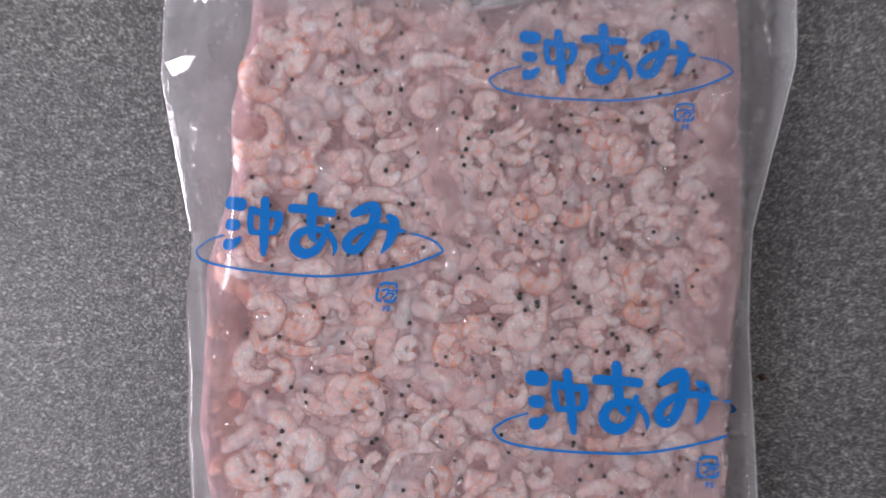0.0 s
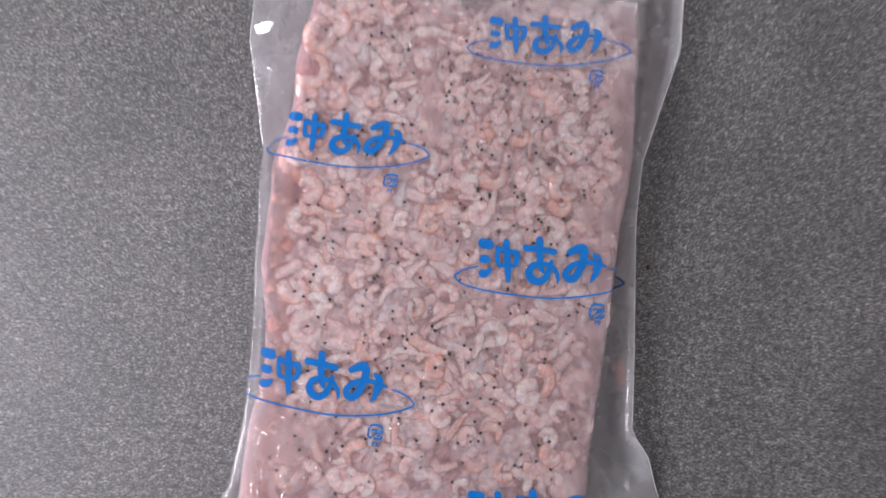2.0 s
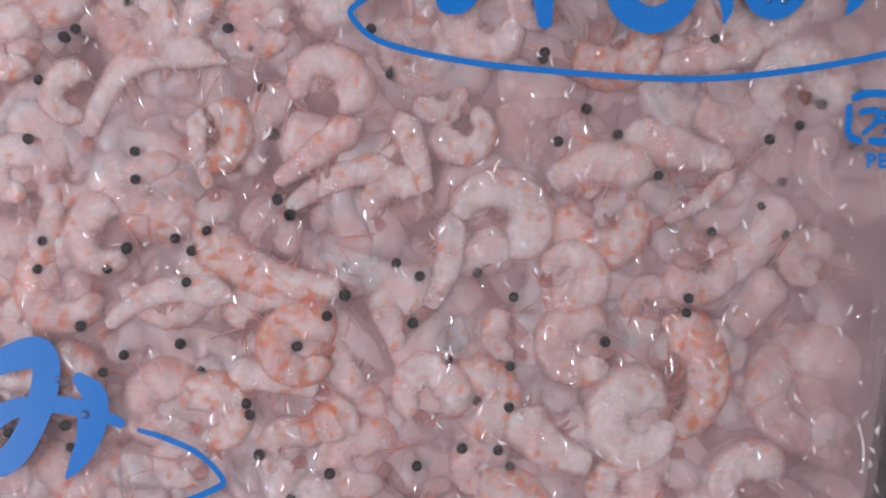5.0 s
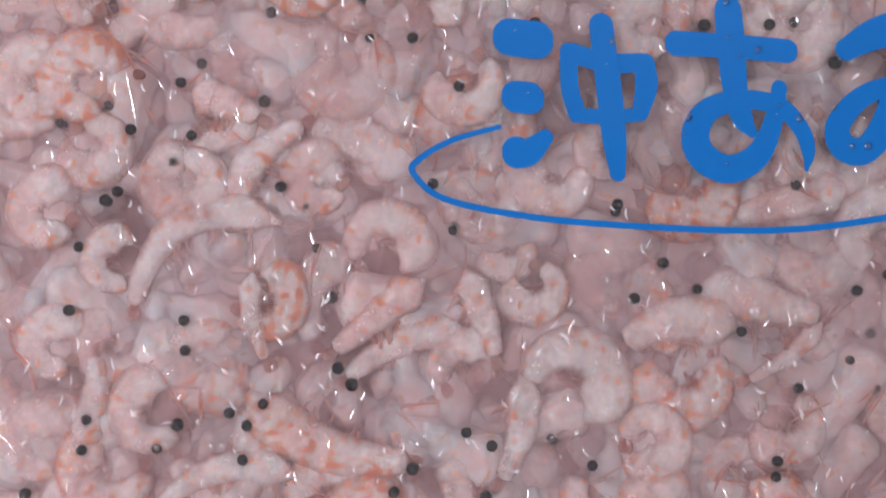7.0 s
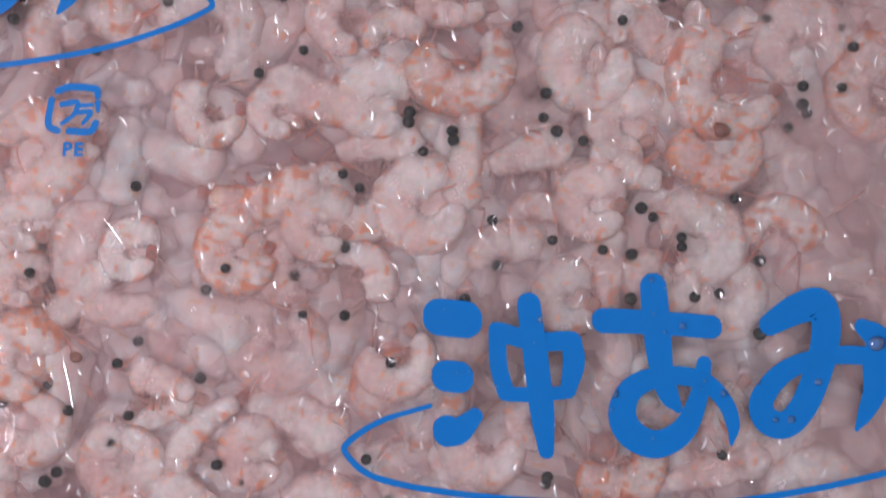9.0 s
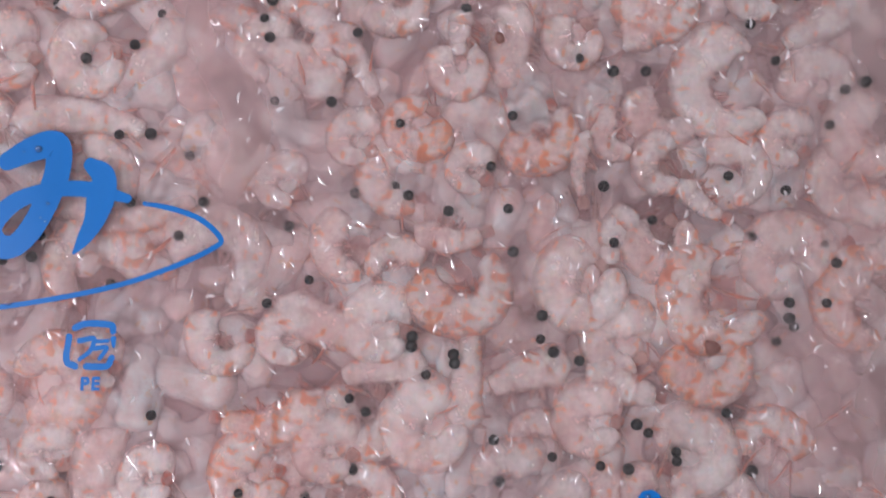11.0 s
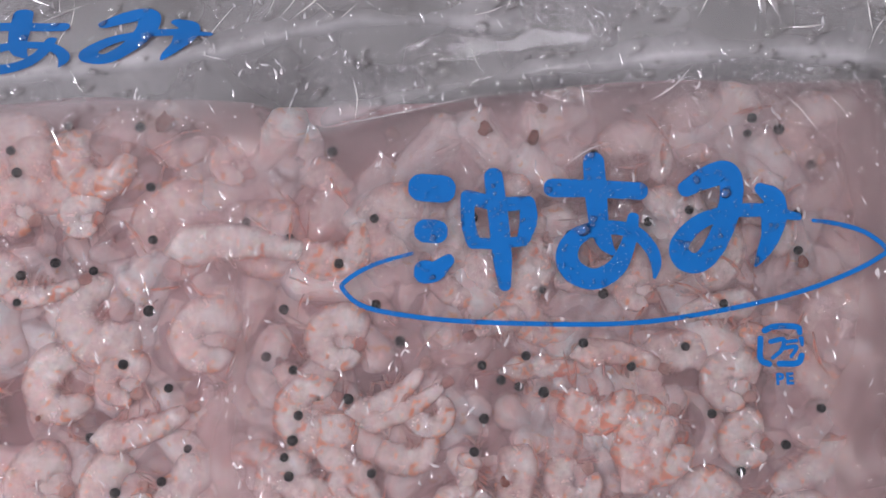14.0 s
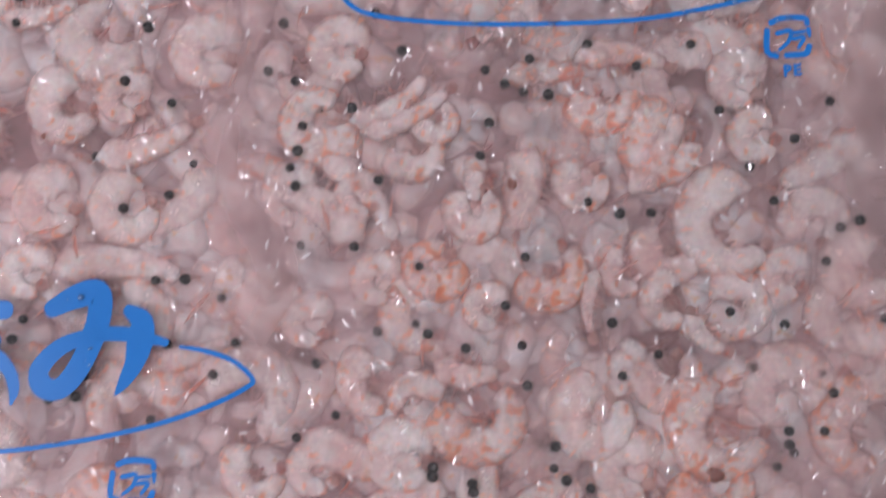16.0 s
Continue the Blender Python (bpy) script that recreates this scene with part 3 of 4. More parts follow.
curled(-7.9, -65.3, 4.9, 30, 230, 1.8, 0.35)
curled(-40.1, 1.6, 10.9, 103, 200, 0.5, 0.35)
curled(-38.8, 2.4, 5.0, -2, 340, 0.2, 0.35)
curled(-22.6, 2.0, 7.1, 48, 300, 0.0, 0.80)
curled(-10.8, 5.0, 6.0, -2, 330, 0.0, 0.35)
curled(-6.4, -2.6, 6.0, -62, 200, 0.3, 0.35)
curled(4.8, 7.6, 7.7, 28, 340, 0.0, 0.35)
curled(30.0, 7.0, 6.4, -2, 340, 0.0, 0.35)
curled(48.9, 15.4, 7.5, 148, 240, 0.0, 0.80)
curled(16.7, -2.4, 7.7, 18, 160, 0.8, 0.35)
curled(-17.8, -11.5, 8.4, 88, 340, 1.0, 0.35)
curled(-0.4, -14.5, 6.4, 158, 250, 0.2, 0.35)
curled(25.8, -7.2, 6.0, 28, 300, 0.7, 0.35)
curled(-55.2, -13.1, 7.5, -2, 300, 0.2, 0.80)
curled(-41.0, -28.0, 6.5, 128, 330, 0.0, 0.35)
curled(-22.4, -29.7, 5.0, -2, 300, 1.0, 0.35)
curled(20.2, -25.1, 5.2, -2, 300, 1.0, 0.35)
curled(-1.9, 23.4, 6.7, -2, 330, 0.3, 0.35)
curled(-16.3, 22.5, 5.2, -2, 300, 0.3, 0.35)
curled(-26.3, 23.1, 6.0, 98, 250, 0.4, 0.35)
curled(-46.4, 20.2, 5.4, -2, 330, 0.8, 0.35)
curled(-54.1, 7.0, 5.0, -2, 300, 0.5, 0.35)
curled(-55.1, -1.4, 4.6, -2, 300, 0.5, 0.35)
curled(21.1, 4.3, 5.0, -2, 200, 1.2, 0.35)
curled(65.4, 11.6, 9.2, -2, 330, 2.2, 0.35)
curled(63.9, -5.3, 7.5, -2, 330, 2.2, 0.35)
curled(-32.0, -11.2, 5.9, -2, 300, 2.0, 0.35)
curled(11.0, 29.5, 8.5, 147, 260, 0.0, 0.80)
curled(30.2, 28.0, 7.8, 57, 335, 0.0, 0.35)
curled(51.3, 25.0, 9.7, 87, 250, 0.0, 0.80)
curled(-5.7, 36.3, 6.5, 87, 200, 0.3, 0.35)
curled(0.8, 32.3, 5.4, -3, 200, 0.3, 0.35)
curled(-22.0, 51.6, 6.3, 57, 330, 1.0, 0.35)
curled(5.6, 54.6, 5.7, 27, -330, 0.0, 0.80)
curled(24.5, 52.6, 6.9, 177, 230, 0.0, 0.80)
curled(-4.0, 52.8, 5.0, -3, 300, 0.4, 0.35)
curled(-16.8, 67.6, 6.0, 27, 240, 0.5, 0.35)
curled(-6.0, 67.0, 4.5, -3, 300, 0.5, 0.35)
curled(12.9, 63.2, 5.2, 97, 325, 0.0, 0.35)
curled(31.3, 66.8, 5.1, 87, 300, 0.2, 0.35)
curled(3.5, 74.7, 5.9, 177, 190, 0.2, 0.35)
curled(7.4, 79.1, 4.3, 147, 280, 0.3, 0.35)
curled(-7.4, 91.8, 6.0, -3, 330, 0.3, 0.35)
curled(-29.6, 93.0, 6.9, -3, 330, 0.6, 0.35)
curled(-43.9, 86.3, 5.1, -3, 300, 0.3, 0.35)
curled(-53.9, 85.9, 6.8, 57, 280, 0.0, 0.35)
curled(-44.7, 68.1, 6.9, 57, 300, 0.4, 0.35)
curled(-57.2, 69.7, 6.8, 27, 300, 0.3, 0.35)
curled(-26.9, 63.6, 6.0, -3, 330, 2.0, 0.35)
curled(-26.2, 78.1, 6.3, -3, 330, 2.0, 0.35)
curled(-62.0, 58.2, 5.1, -3, 300, 0.3, 0.35)
curled(35.9, 81.3, 7.0, 167, 200, 0.0, 0.80)
curled(45.4, 72.5, 7.8, 57, 300, 0.0, 0.80)
curled(58.9, 81.9, 5.9, -3, 300, 0.5, 0.35)
curled(60.5, 72.2, 5.1, 27, 300, 0.0, 0.35)
curled(55.4, 58.2, 9.7, 57, 260, 0.0, 0.35)
curled(63.9, 48.6, 5.1, -3, 300, 0.7, 0.35)
curled(73.4, 41.8, 7.2, -3, 330, 1.0, 0.35)
curled(44.1, 46.1, 5.4, 57, 250, 0.0, 0.35)
curled(35.5, 18.8, 6.9, -3, 300, 0.4, 0.35)
curled(13.8, 46.9, 4.5, -3, 300, 0.5, 0.35)
curled(-16.0, 46.7, 5.0, -3, 300, 0.8, 0.35)
curled(37.6, 51.9, 5.4, 97, 200, 0.8, 0.35)
curled(-35.2, 37.9, 6.3, -3, 300, 1.6, 0.35)
curled(-47.9, 124.5, 7.5, 108, 260, 0.0, 0.80)
curled(-61.0, 116.2, 5.8, -2, 300, 0.2, 0.35)
curled(-50.4, 114.4, 4.3, -2, 330, 0.3, 0.35)
curled(-34.1, 111.3, 9.2, -2, 330, 1.5, 0.35)
curled(-18.8, 108.8, 7.2, -2, 330, 1.5, 0.35)
curled(2.5, 110.9, 7.2, -2, 300, 1.0, 0.35)
curled(13.8, 101.8, 6.4, -2, 300, 1.0, 0.35)
curled(43.6, 98.7, 4.8, -2, 300, 0.5, 0.35)
curled(56.0, 125.7, 6.7, -2, 300, 1.5, 0.35)
curled(-24.3, 122.7, 4.8, -2, 300, 0.8, 0.35)
curled(79.0, 90.6, 8.2, -2, 330, 1.2, 0.35)
curled(28.6, 108.0, 4.8, 88, 200, 1.0, 0.35)
curled(32.1, 119.6, 5.8, -2, 300, 2.0, 0.35)
curled(-61.9, 126.0, 6.7, -2, 300, 1.2, 0.35)
straight(-27.5, -34.4, -48.8, -45.8, 4.9, 4.1, 0.0, 0.35)
straight(-32.9, -58.6, -10.0, -69.0, 0.8, 6.2, 0.0, 0.80)
straight(-7.0, -43.1, -20.2, -52.9, 0.8, 3.9, 0.0, 0.35)
straight(-1.3, -50.5, -18.5, -57.0, 0.4, 3.7, 0.5, 0.35)
straight(-1.2, -41.9, 2.8, -54.3, 0.4, 3.7, 0.0, 0.35)
straight(6.5, -57.2, 3.1, -71.9, -0.4, 3.7, 0.0, 0.35)
straight(32.6, -45.3, 50.0, -49.9, -0.8, 5.8, 0.3, 0.35)
straight(38.0, -51.5, 21.8, -53.1, 1.0, 6.2, 0.0, 0.35)
straight(-25.9, -70.9, -45.9, -74.9, 2.1, 3.7, 0.0, 0.35)
straight(-8.0, -87.0, -16.2, -91.4, 0.4, 5.8, 0.0, 0.80)
straight(-27.6, -82.4, -13.7, -84.9, 0.4, 4.1, 0.5, 0.35)
straight(-56.9, -65.8, -54.5, -52.8, 0.0, 3.7, 0.3, 0.35)
straight(15.8, -87.2, 28.1, -95.9, 0.0, 5.8, 0.0, 0.35)
straight(55.2, -30.9, 38.5, -35.0, 0.4, 4.5, 0.5, 0.35)
straight(-3.8, -68.6, -1.4, -78.5, 0.0, 4.1, 0.8, 0.35)
straight(50.0, -50.8, 39.1, -58.6, 0.4, 2.3, 0.0, 0.35)
straight(-31.6, -41.4, -30.0, -53.7, 1.6, 2.5, 0.0, 0.35)
straight(-11.4, 14.3, -27.4, 10.5, -2.1, 6.3, 0.0, 0.80)
straight(-39.9, -15.1, -30.5, -19.1, 0.4, 4.2, 0.0, 0.35)
straight(-8.2, -27.6, -23.0, -20.6, 0.4, 6.3, 1.0, 0.35)
straight(27.4, 15.9, 14.6, 12.9, 0.0, 5.0, 0.3, 0.35)
straight(29.9, 15.9, 39.9, 10.1, 0.0, 5.0, 0.2, 0.35)
straight(-18.6, 29.0, 1.2, 22.5, 0.9, 7.7, 0.3, 0.35)
straight(4.3, 38.9, 14.5, 36.9, 1.1, 3.8, 0.2, 0.35)
straight(-6.3, 59.7, -20.3, 69.6, 0.7, 6.8, 0.3, 0.35)
straight(14.3, 72.3, 13.0, 65.1, 0.0, 3.2, 0.0, 0.35)
straight(23.5, 73.2, 19.9, 59.7, 0.0, 6.8, 0.2, 0.35)
straight(-49.7, 77.0, -33.3, 81.2, 0.5, 4.1, 0.2, 0.35)
straight(31.2, 87.5, 46.2, 85.4, -0.5, 3.6, 0.0, 0.35)
straight(38.9, 64.6, 48.0, 77.0, -0.7, 4.5, 0.0, 0.35)
straight(78.4, 71.2, 64.1, 64.2, 0.7, 5.0, 0.3, 0.35)
straight(32.2, 52.2, 30.5, 41.9, 0.0, 2.2, 0.0, 0.35)
straight(46.2, 43.7, 52.1, 37.5, 0.4, 2.9, 0.0, 0.35)
straight(-58.4, 58.9, -37.1, 56.0, -0.9, 5.0, 0.5, 0.35)
straight(-12.8, 74.6, -0.9, 59.4, -0.7, 3.6, 0.5, 0.35)
straight(-7.1, 79.8, 6.0, 86.5, 0.5, 3.2, 0.0, 0.35)
straight(-5.4, 77.9, 9.5, 83.6, 0.5, 3.1, 0.0, 0.35)
straight(-37.1, 107.6, -13.1, 106.7, -3.9, 5.3, 0.3, 0.35)
straight(-63.8, 101.4, -51.0, 103.3, 0.0, 2.9, 0.0, 0.35)
straight(63.8, 95.5, 50.1, 93.6, 0.0, 3.9, 0.2, 0.35)
straight(24.1, 94.6, 15.3, 92.1, 0.0, 3.5, 0.3, 0.35)
straight(-100.0, 33.0, -104.0, 4.0, 0.5, 10.0, 0.3, 1.0)
straight(-103.5, 6.0, -105.0, -25.0, -0.5, 9.0, 0.5, 1.0)
straight(90.5, -71.0, 93.0, -84.0, 0.5, 5.0, 0.0, 1.0)
curled(-87.1, -58.9, 10.5, 40, 320, 0.9, 0.30)
curled(-92.5, -74.0, 9.0, 200, 300, 1.0, 0.30)
curled(-95.5, -38.0, 9.0, 120, 310, 0.7, 0.60)
curled(-62.0, -13.0, 7.0, 30, 320, 0.2, 0.45)
curled(-89.0, 103.0, 9.5, 80, 280, 0.3, 0.60)
curled(-93.0, 84.0, 11.0, 200, 250, 0.2, 0.70)
curled(-82.0, 121.0, 8.0, 150, 290, 0.3, 0.50)
curled(43.0, 34.0, 6.6, 120, 290, 0.5, 0.40)
straight(39.5, 38.5, 34.5, 31.0, 1.5, 4.6, 0.7, 0.35)
# black eyes
eye_at(-27.3, -29.2, 0.2)
eye_at(-52.2, -30.7, 0.2)
eye_at(-22.5, -38.2, 1.6)
eye_at(-2.4, -35.4, 1.6)
eye_at(-57.9, -46.1, 0.2)
eye_at(-41.6, -48.0, 0.2)
eye_at(-41.5, -52.3, 0.2)
eye_at(-20.6, -45.3, 1.6)
eye_at(-19.8, -55.4, 0.2)
eye_at(-17.9, -57.8, 0.2)
eye_at(-1.7, -65.1, 0.2)
eye_at(1.9, -67.1, 0.2)
eye_at(10.7, -66.6, 1.6)
eye_at(16.2, -70.3, 0.2)
eye_at(23.0, -46.6, 0.2)
eye_at(32.1, -45.5, 0.2)
eye_at(38.3, -51.8, 0.2)
eye_at(57.6, -52.7, 1.6)
eye_at(21.0, -33.0, 0.2)
eye_at(42.8, -70.5, 0.2)
eye_at(42.5, -72.7, 0.2)
eye_at(-56.4, -66.0, 0.2)
eye_at(-32.9, -63.2, 0.2)
eye_at(-33.6, -68.0, 0.2)
eye_at(-42.8, -62.8, 0.2)
eye_at(-26.1, -70.5, 1.6)
eye_at(-9.5, -70.0, 0.2)
eye_at(-34.6, -77.4, 0.2)
eye_at(-49.8, -74.7, 0.2)
eye_at(-43.2, -79.1, 0.2)
eye_at(-46.4, -81.7, 0.2)
eye_at(-31.6, -81.7, 1.6)
eye_at(-24.5, -86.5, 0.2)
eye_at(-24.0, -88.2, 0.2)
eye_at(-22.6, -94.3, 0.2)
eye_at(1.4, -96.0, 0.2)
eye_at(8.3, -93.3, 0.2)
eye_at(13.8, -93.6, 0.2)
eye_at(15.5, -87.1, 0.2)
eye_at(10.5, -86.2, 1.6)
eye_at(46.8, -60.3, 1.6)
eye_at(57.9, -60.7, 1.6)
eye_at(51.9, -94.1, 1.6)
eye_at(30.1, -77.1, 0.2)
eye_at(2.8, 21.7, 0.2)
eye_at(9.0, 18.6, 0.2)
eye_at(23.1, 23.7, 0.2)
eye_at(22.6, 20.1, 0.2)
eye_at(24.5, 18.0, 0.2)
eye_at(28.4, 16.4, 0.2)
eye_at(-37.9, 12.1, 0.2)
eye_at(-7.4, 12.8, 0.2)
eye_at(-1.9, 15.5, 1.6)
eye_at(14.4, 5.1, 0.2)
eye_at(36.6, 6.1, 0.2)
eye_at(38.3, 4.7, 0.2)
eye_at(42.4, 1.5, 0.2)
eye_at(42.4, 0.1, 0.2)
eye_at(15.0, -1.6, 1.6)
eye_at(30.6, 0.1, 0.2)
eye_at(-25.1, -0.5, 0.2)
eye_at(-15.4, -2.0, 1.6)
eye_at(-28.4, -3.5, 1.6)
eye_at(-7.9, -8.1, 0.2)
eye_at(-38.7, -10.8, 1.6)
eye_at(-41.4, -13.8, 0.2)
eye_at(-29.7, -16.6, 1.6)
eye_at(-48.7, -20.4, 0.2)
eye_at(-40.0, -21.5, 0.2)
eye_at(-27.5, -29.2, 0.2)
eye_at(-52.5, -30.5, 0.2)
eye_at(-50.7, -29.3, 0.2)
eye_at(20.7, -34.0, 0.2)
eye_at(-2.7, -36.0, 1.6)
eye_at(9.9, -6.4, 0.2)
eye_at(53.4, -13.2, 0.2)
eye_at(54.4, -2.4, 1.6)
eye_at(62.0, 20.9, 1.6)
eye_at(-36.3, 85.0, 0.2)
eye_at(-49.9, 77.2, 1.6)
eye_at(-15.9, 75.5, 0.2)
eye_at(-14.8, 79.6, 0.2)
eye_at(-6.4, 82.0, 0.2)
eye_at(-0.7, 80.7, 1.6)
eye_at(-20.2, 89.5, 1.6)
eye_at(16.2, 77.8, 0.2)
eye_at(14.3, 72.4, 0.2)
eye_at(19.3, 84.1, 0.2)
eye_at(26.4, 81.8, 0.2)
eye_at(23.7, 88.0, 0.2)
eye_at(33.5, 89.7, 0.2)
eye_at(50.7, 88.5, 0.2)
eye_at(66.6, 71.5, 0.2)
eye_at(58.8, 67.4, 0.2)
eye_at(62.3, 61.4, 0.2)
eye_at(34.4, 74.8, 1.6)
eye_at(36.7, 61.2, 0.2)
eye_at(20.5, 55.1, 0.2)
eye_at(-7.6, 58.9, 0.2)
eye_at(-16.6, 59.8, 1.6)
eye_at(-2.9, 69.6, 0.2)
eye_at(-37.7, 69.7, 0.2)
eye_at(-33.6, 74.7, 1.6)
eye_at(-40.8, 55.7, 0.2)
eye_at(-30.4, 52.0, 1.6)
eye_at(3.5, 43.6, 0.2)
eye_at(9.6, 40.8, 0.2)
eye_at(18.9, 40.6, 0.2)
eye_at(1.5, 45.3, 1.6)
eye_at(-4.8, 44.6, 1.6)
eye_at(34.0, 43.2, 0.2)
eye_at(41.2, 37.5, 0.2)
eye_at(53.6, 43.7, 0.2)
eye_at(62.4, 40.9, 0.2)
eye_at(57.1, 34.0, 1.6)
eye_at(68.2, 32.2, 1.6)
eye_at(61.6, 23.4, 0.2)
eye_at(62.6, 19.5, 1.6)
eye_at(-15.5, 40.0, 1.6)
eye_at(-12.6, 31.4, 0.2)
eye_at(-19.3, 28.2, 0.2)
eye_at(2.6, 20.2, 0.2)
eye_at(9.1, 17.2, 0.2)
eye_at(-43.6, 32.7, 1.6)
eye_at(-63.1, 50.9, 0.2)
eye_at(-37.0, 135.8, 0.2)
eye_at(-38.8, 119.0, 0.2)
eye_at(-38.6, 110.0, 0.2)
eye_at(-55.0, 106.7, 0.2)
eye_at(-48.6, 105.1, 0.2)
eye_at(-7.3, 104.8, 0.2)
eye_at(-61.3, 100.3, 0.2)
eye_at(-39.4, 98.0, 0.2)
eye_at(-17.0, 97.4, 1.6)
eye_at(-23.1, 112.6, 1.6)
eye_at(-1.3, 97.5, 0.2)
eye_at(44.3, 129.9, 1.6)
eye_at(64.6, 127.2, 0.2)
eye_at(63.6, 124.5, 0.2)
eye_at(74.8, 118.9, 1.6)
eye_at(45.6, 109.9, 0.2)
eye_at(57.6, 95.5, 0.2)
eye_at(2.4, 127.2, 0.2)
eye_at(30.2, 148.1, 0.2)
eye_at(101.9, 111.8, 0.2)

# the rest of the block, which the camera only sees from afar
rng = random.Random(11)
made = 0
for attempt in range(9000):
    if made >= 165:
        break
    y = rng.uniform(BLOCK_Y0 + 0.006, BLOCK_Y1 - 0.006)
    x = rng.uniform(-0.112, 0.090)
    r = rng.uniform(0.0060, 0.0094)
    if inside(x, y) < r * 1.05 + 0.002:
        continue
    if any((x - a) ** 2 + (y - b) ** 2 < (0.50 * (r + c)) ** 2 for a, b, c in SPOTS):
        continue
    made += 1
    depth = rng.choice((0.0, 0.2, 0.4, 0.8, 1.4)) + (0.9 if inside(x, y) < 0.012 else 0.0)
    depth += 0.5 if -0.066 < x < 0.078 and -0.10 < y < 0.135 else 0.0
    warm = rng.choice((0.25, 0.35, 0.35, 0.7)) if x > -0.085 else rng.choice((0.45, 0.65))
    if rng.random() < 0.72 or inside(x, y) < 0.021:
        thing = curled(x * 1000, y * 1000, r * 1000, rng.uniform(0, 360), rng.choice((-1, 1)) * rng.uniform(210, 335), depth, warm)
    else:
        a, half = rng.uniform(0, 6.28), rng.uniform(6.5, 11)
        thing = straight(x * 1000 + half * math.cos(a), y * 1000 + half * math.sin(a), x * 1000 - half * math.cos(a), y * 1000 - half * math.sin(a), rng.uniform(-3, 3), rng.uniform(3.2, 5.4), depth, warm)
    for _ in range(rng.choice((1, 1, 2, 2))):
        a = rng.uniform(0, 6.28)
        ex, ey = x + r * 1.05 * math.cos(a), y + r * 1.05 * math.sin(a)
        if inside(ex, ey) > 0.004 and all((ex - p) ** 2 + (ey - q) ** 2 > 0.003 ** 2 for p, q in SPOTS_EYE):
            eye_at(ex * 1000, ey * 1000, rng.choice((0.2, 0.2, 0.6, 1.4)))

# the layer below, half sunk in the frozen mass
bm = bmesh.new()
for _ in range(1900):
    y = rng.uniform(BLOCK_Y0 + 0.006, BLOCK_Y1 - 0.005)
    x = rng.uniform(-0.112, 0.090)
    if inside(x, y) < 0.0082:
        continue
    r, a0, sw = rng.uniform(0.0062, 0.0098), rng.uniform(0, 6.28), rng.uniform(2.5, 5.6)
    thick = rng.uniform(0.0025, 0.0038)
    z = core_z(x, y) + rng.uniform(-0.0022, -0.0006)
    pts = [(x + (r - thick) * math.cos(a0 + sw * i / 15), y + (r - thick) * math.sin(a0 + sw * i / 15), z) for i in range(16)]
    if rng.random() < 0.35:
        d = Vector((math.cos(a0), math.sin(a0), 0)) * r * 1.15
        pts = [Vector((x, y, z)) + d * (i / 7.5 - 1) for i in range(16)]
        thick *= 1.25
    tube(bm, pts, [body_radius(i / 15, thick) for i in range(16)], 0.7, 9, 0.08)
ob = part("sunken_krill", bm, KRILL, block, "krill half sunk in the frozen mass")
ob.color = (1, 1, 1, 0.3)
tagged(ob, kind="stuff")

# salmon-coloured krill pressed flat along the icy brim
erng = random.Random(77)
bm = bmesh.new()
for _ in range(150):
    y = erng.uniform(BLOCK_Y0 + 0.006, 0.036)
    x = lerp_table(y, BLOCK_LEFT) + erng.uniform(-0.0005, 0.0065)
    r, a0 = erng.uniform(0.004, 0.0075), math.pi / 2 + erng.gauss(0, 0.45)
    thick = erng.uniform(0.0024, 0.0040)
    bend = Vector((-math.sin(a0), math.cos(a0), 0)) * erng.uniform(-0.35, 0.35) * r
    d = Vector((math.cos(a0), math.sin(a0), 0)) * r
    z = mass_z(x, y) - 0.0014
    pts = [Vector((x, y, z)) + d * (i / 7.5 - 1) + bend * (1 - (i / 7.5 - 1) ** 2) for i in range(16)]
    tube(bm, pts, [body_radius(i / 15, thick) for i in range(16)], 0.55, 9, 0.08)
ob = part("sunken_krill", bm, SALMON, block, "salmon krill pressed flat along the edge")
ob.color = (1, 1, 1, 0.3)
tagged(ob, kind="stuff")

# loose feelers and legs caught in the ice
bm = bmesh.new()
for _ in range(600):
    y = rng.uniform(BLOCK_Y0 + 0.008, BLOCK_Y1 - 0.006)
    x = rng.uniform(-0.106, 0.086)
    if inside(x, y) < 0.008:
        continue
    a, long = rng.uniform(0, 6.28), rng.uniform(0.0015, 0.004)
    p = Vector((x, y, core_z(x, y) + rng.uniform(0.0008, 0.0030)))
    d = Vector((math.cos(a), math.sin(a), rng.uniform(-0.12, 0.12))) * long
    side = Vector((-d.y, d.x, 0)) * rng.uniform(-0.2, 0.2)
    w = rng.uniform(0.00012, 0.00042)
    tube(bm, [p - d, p - d * 0.3 + side, p + d * 0.3 + side, p + d], [w * 0.5, w, w * 0.9, w * 0.2], 0.5, 5)
tagged(part("loose_feelers", bm, FIN, block, "thin pale feelers and legs in the ice"), kind="stuff")

# red-brown flecks just under the film
FLECK = plain("red_fleck", (0.30, 0.11, 0.08), 0.35, 0.5, 0.5, 700.0)


def fleck(x, y, r):
    x, y, r = x / 1000, y / 1000, r / 1000
    bm = bmesh.new()
    bmesh.ops.create_icosphere(bm, subdivisions=2, radius=r)
    for v in bm.verts:
        v.co *= 0.85 + 0.75 * noise.noise(v.co * 650 + Vector((x * 900, y * 900, 0)))
        v.co.z *= 0.35
    ob = part("fleck", bm, FLECK, block, "red-brown fleck")
    ob.location = (x, y, core_z(x, y) + FILM_TOP - CORE_TOP - 0.0009)


fleck(18.4, 127.0, 1.4)
fleck(26.6, 125.0, 1.3)
fleck(-36.3, 130.4, 1.7)
fleck(71.5, 101.9, 1.1)
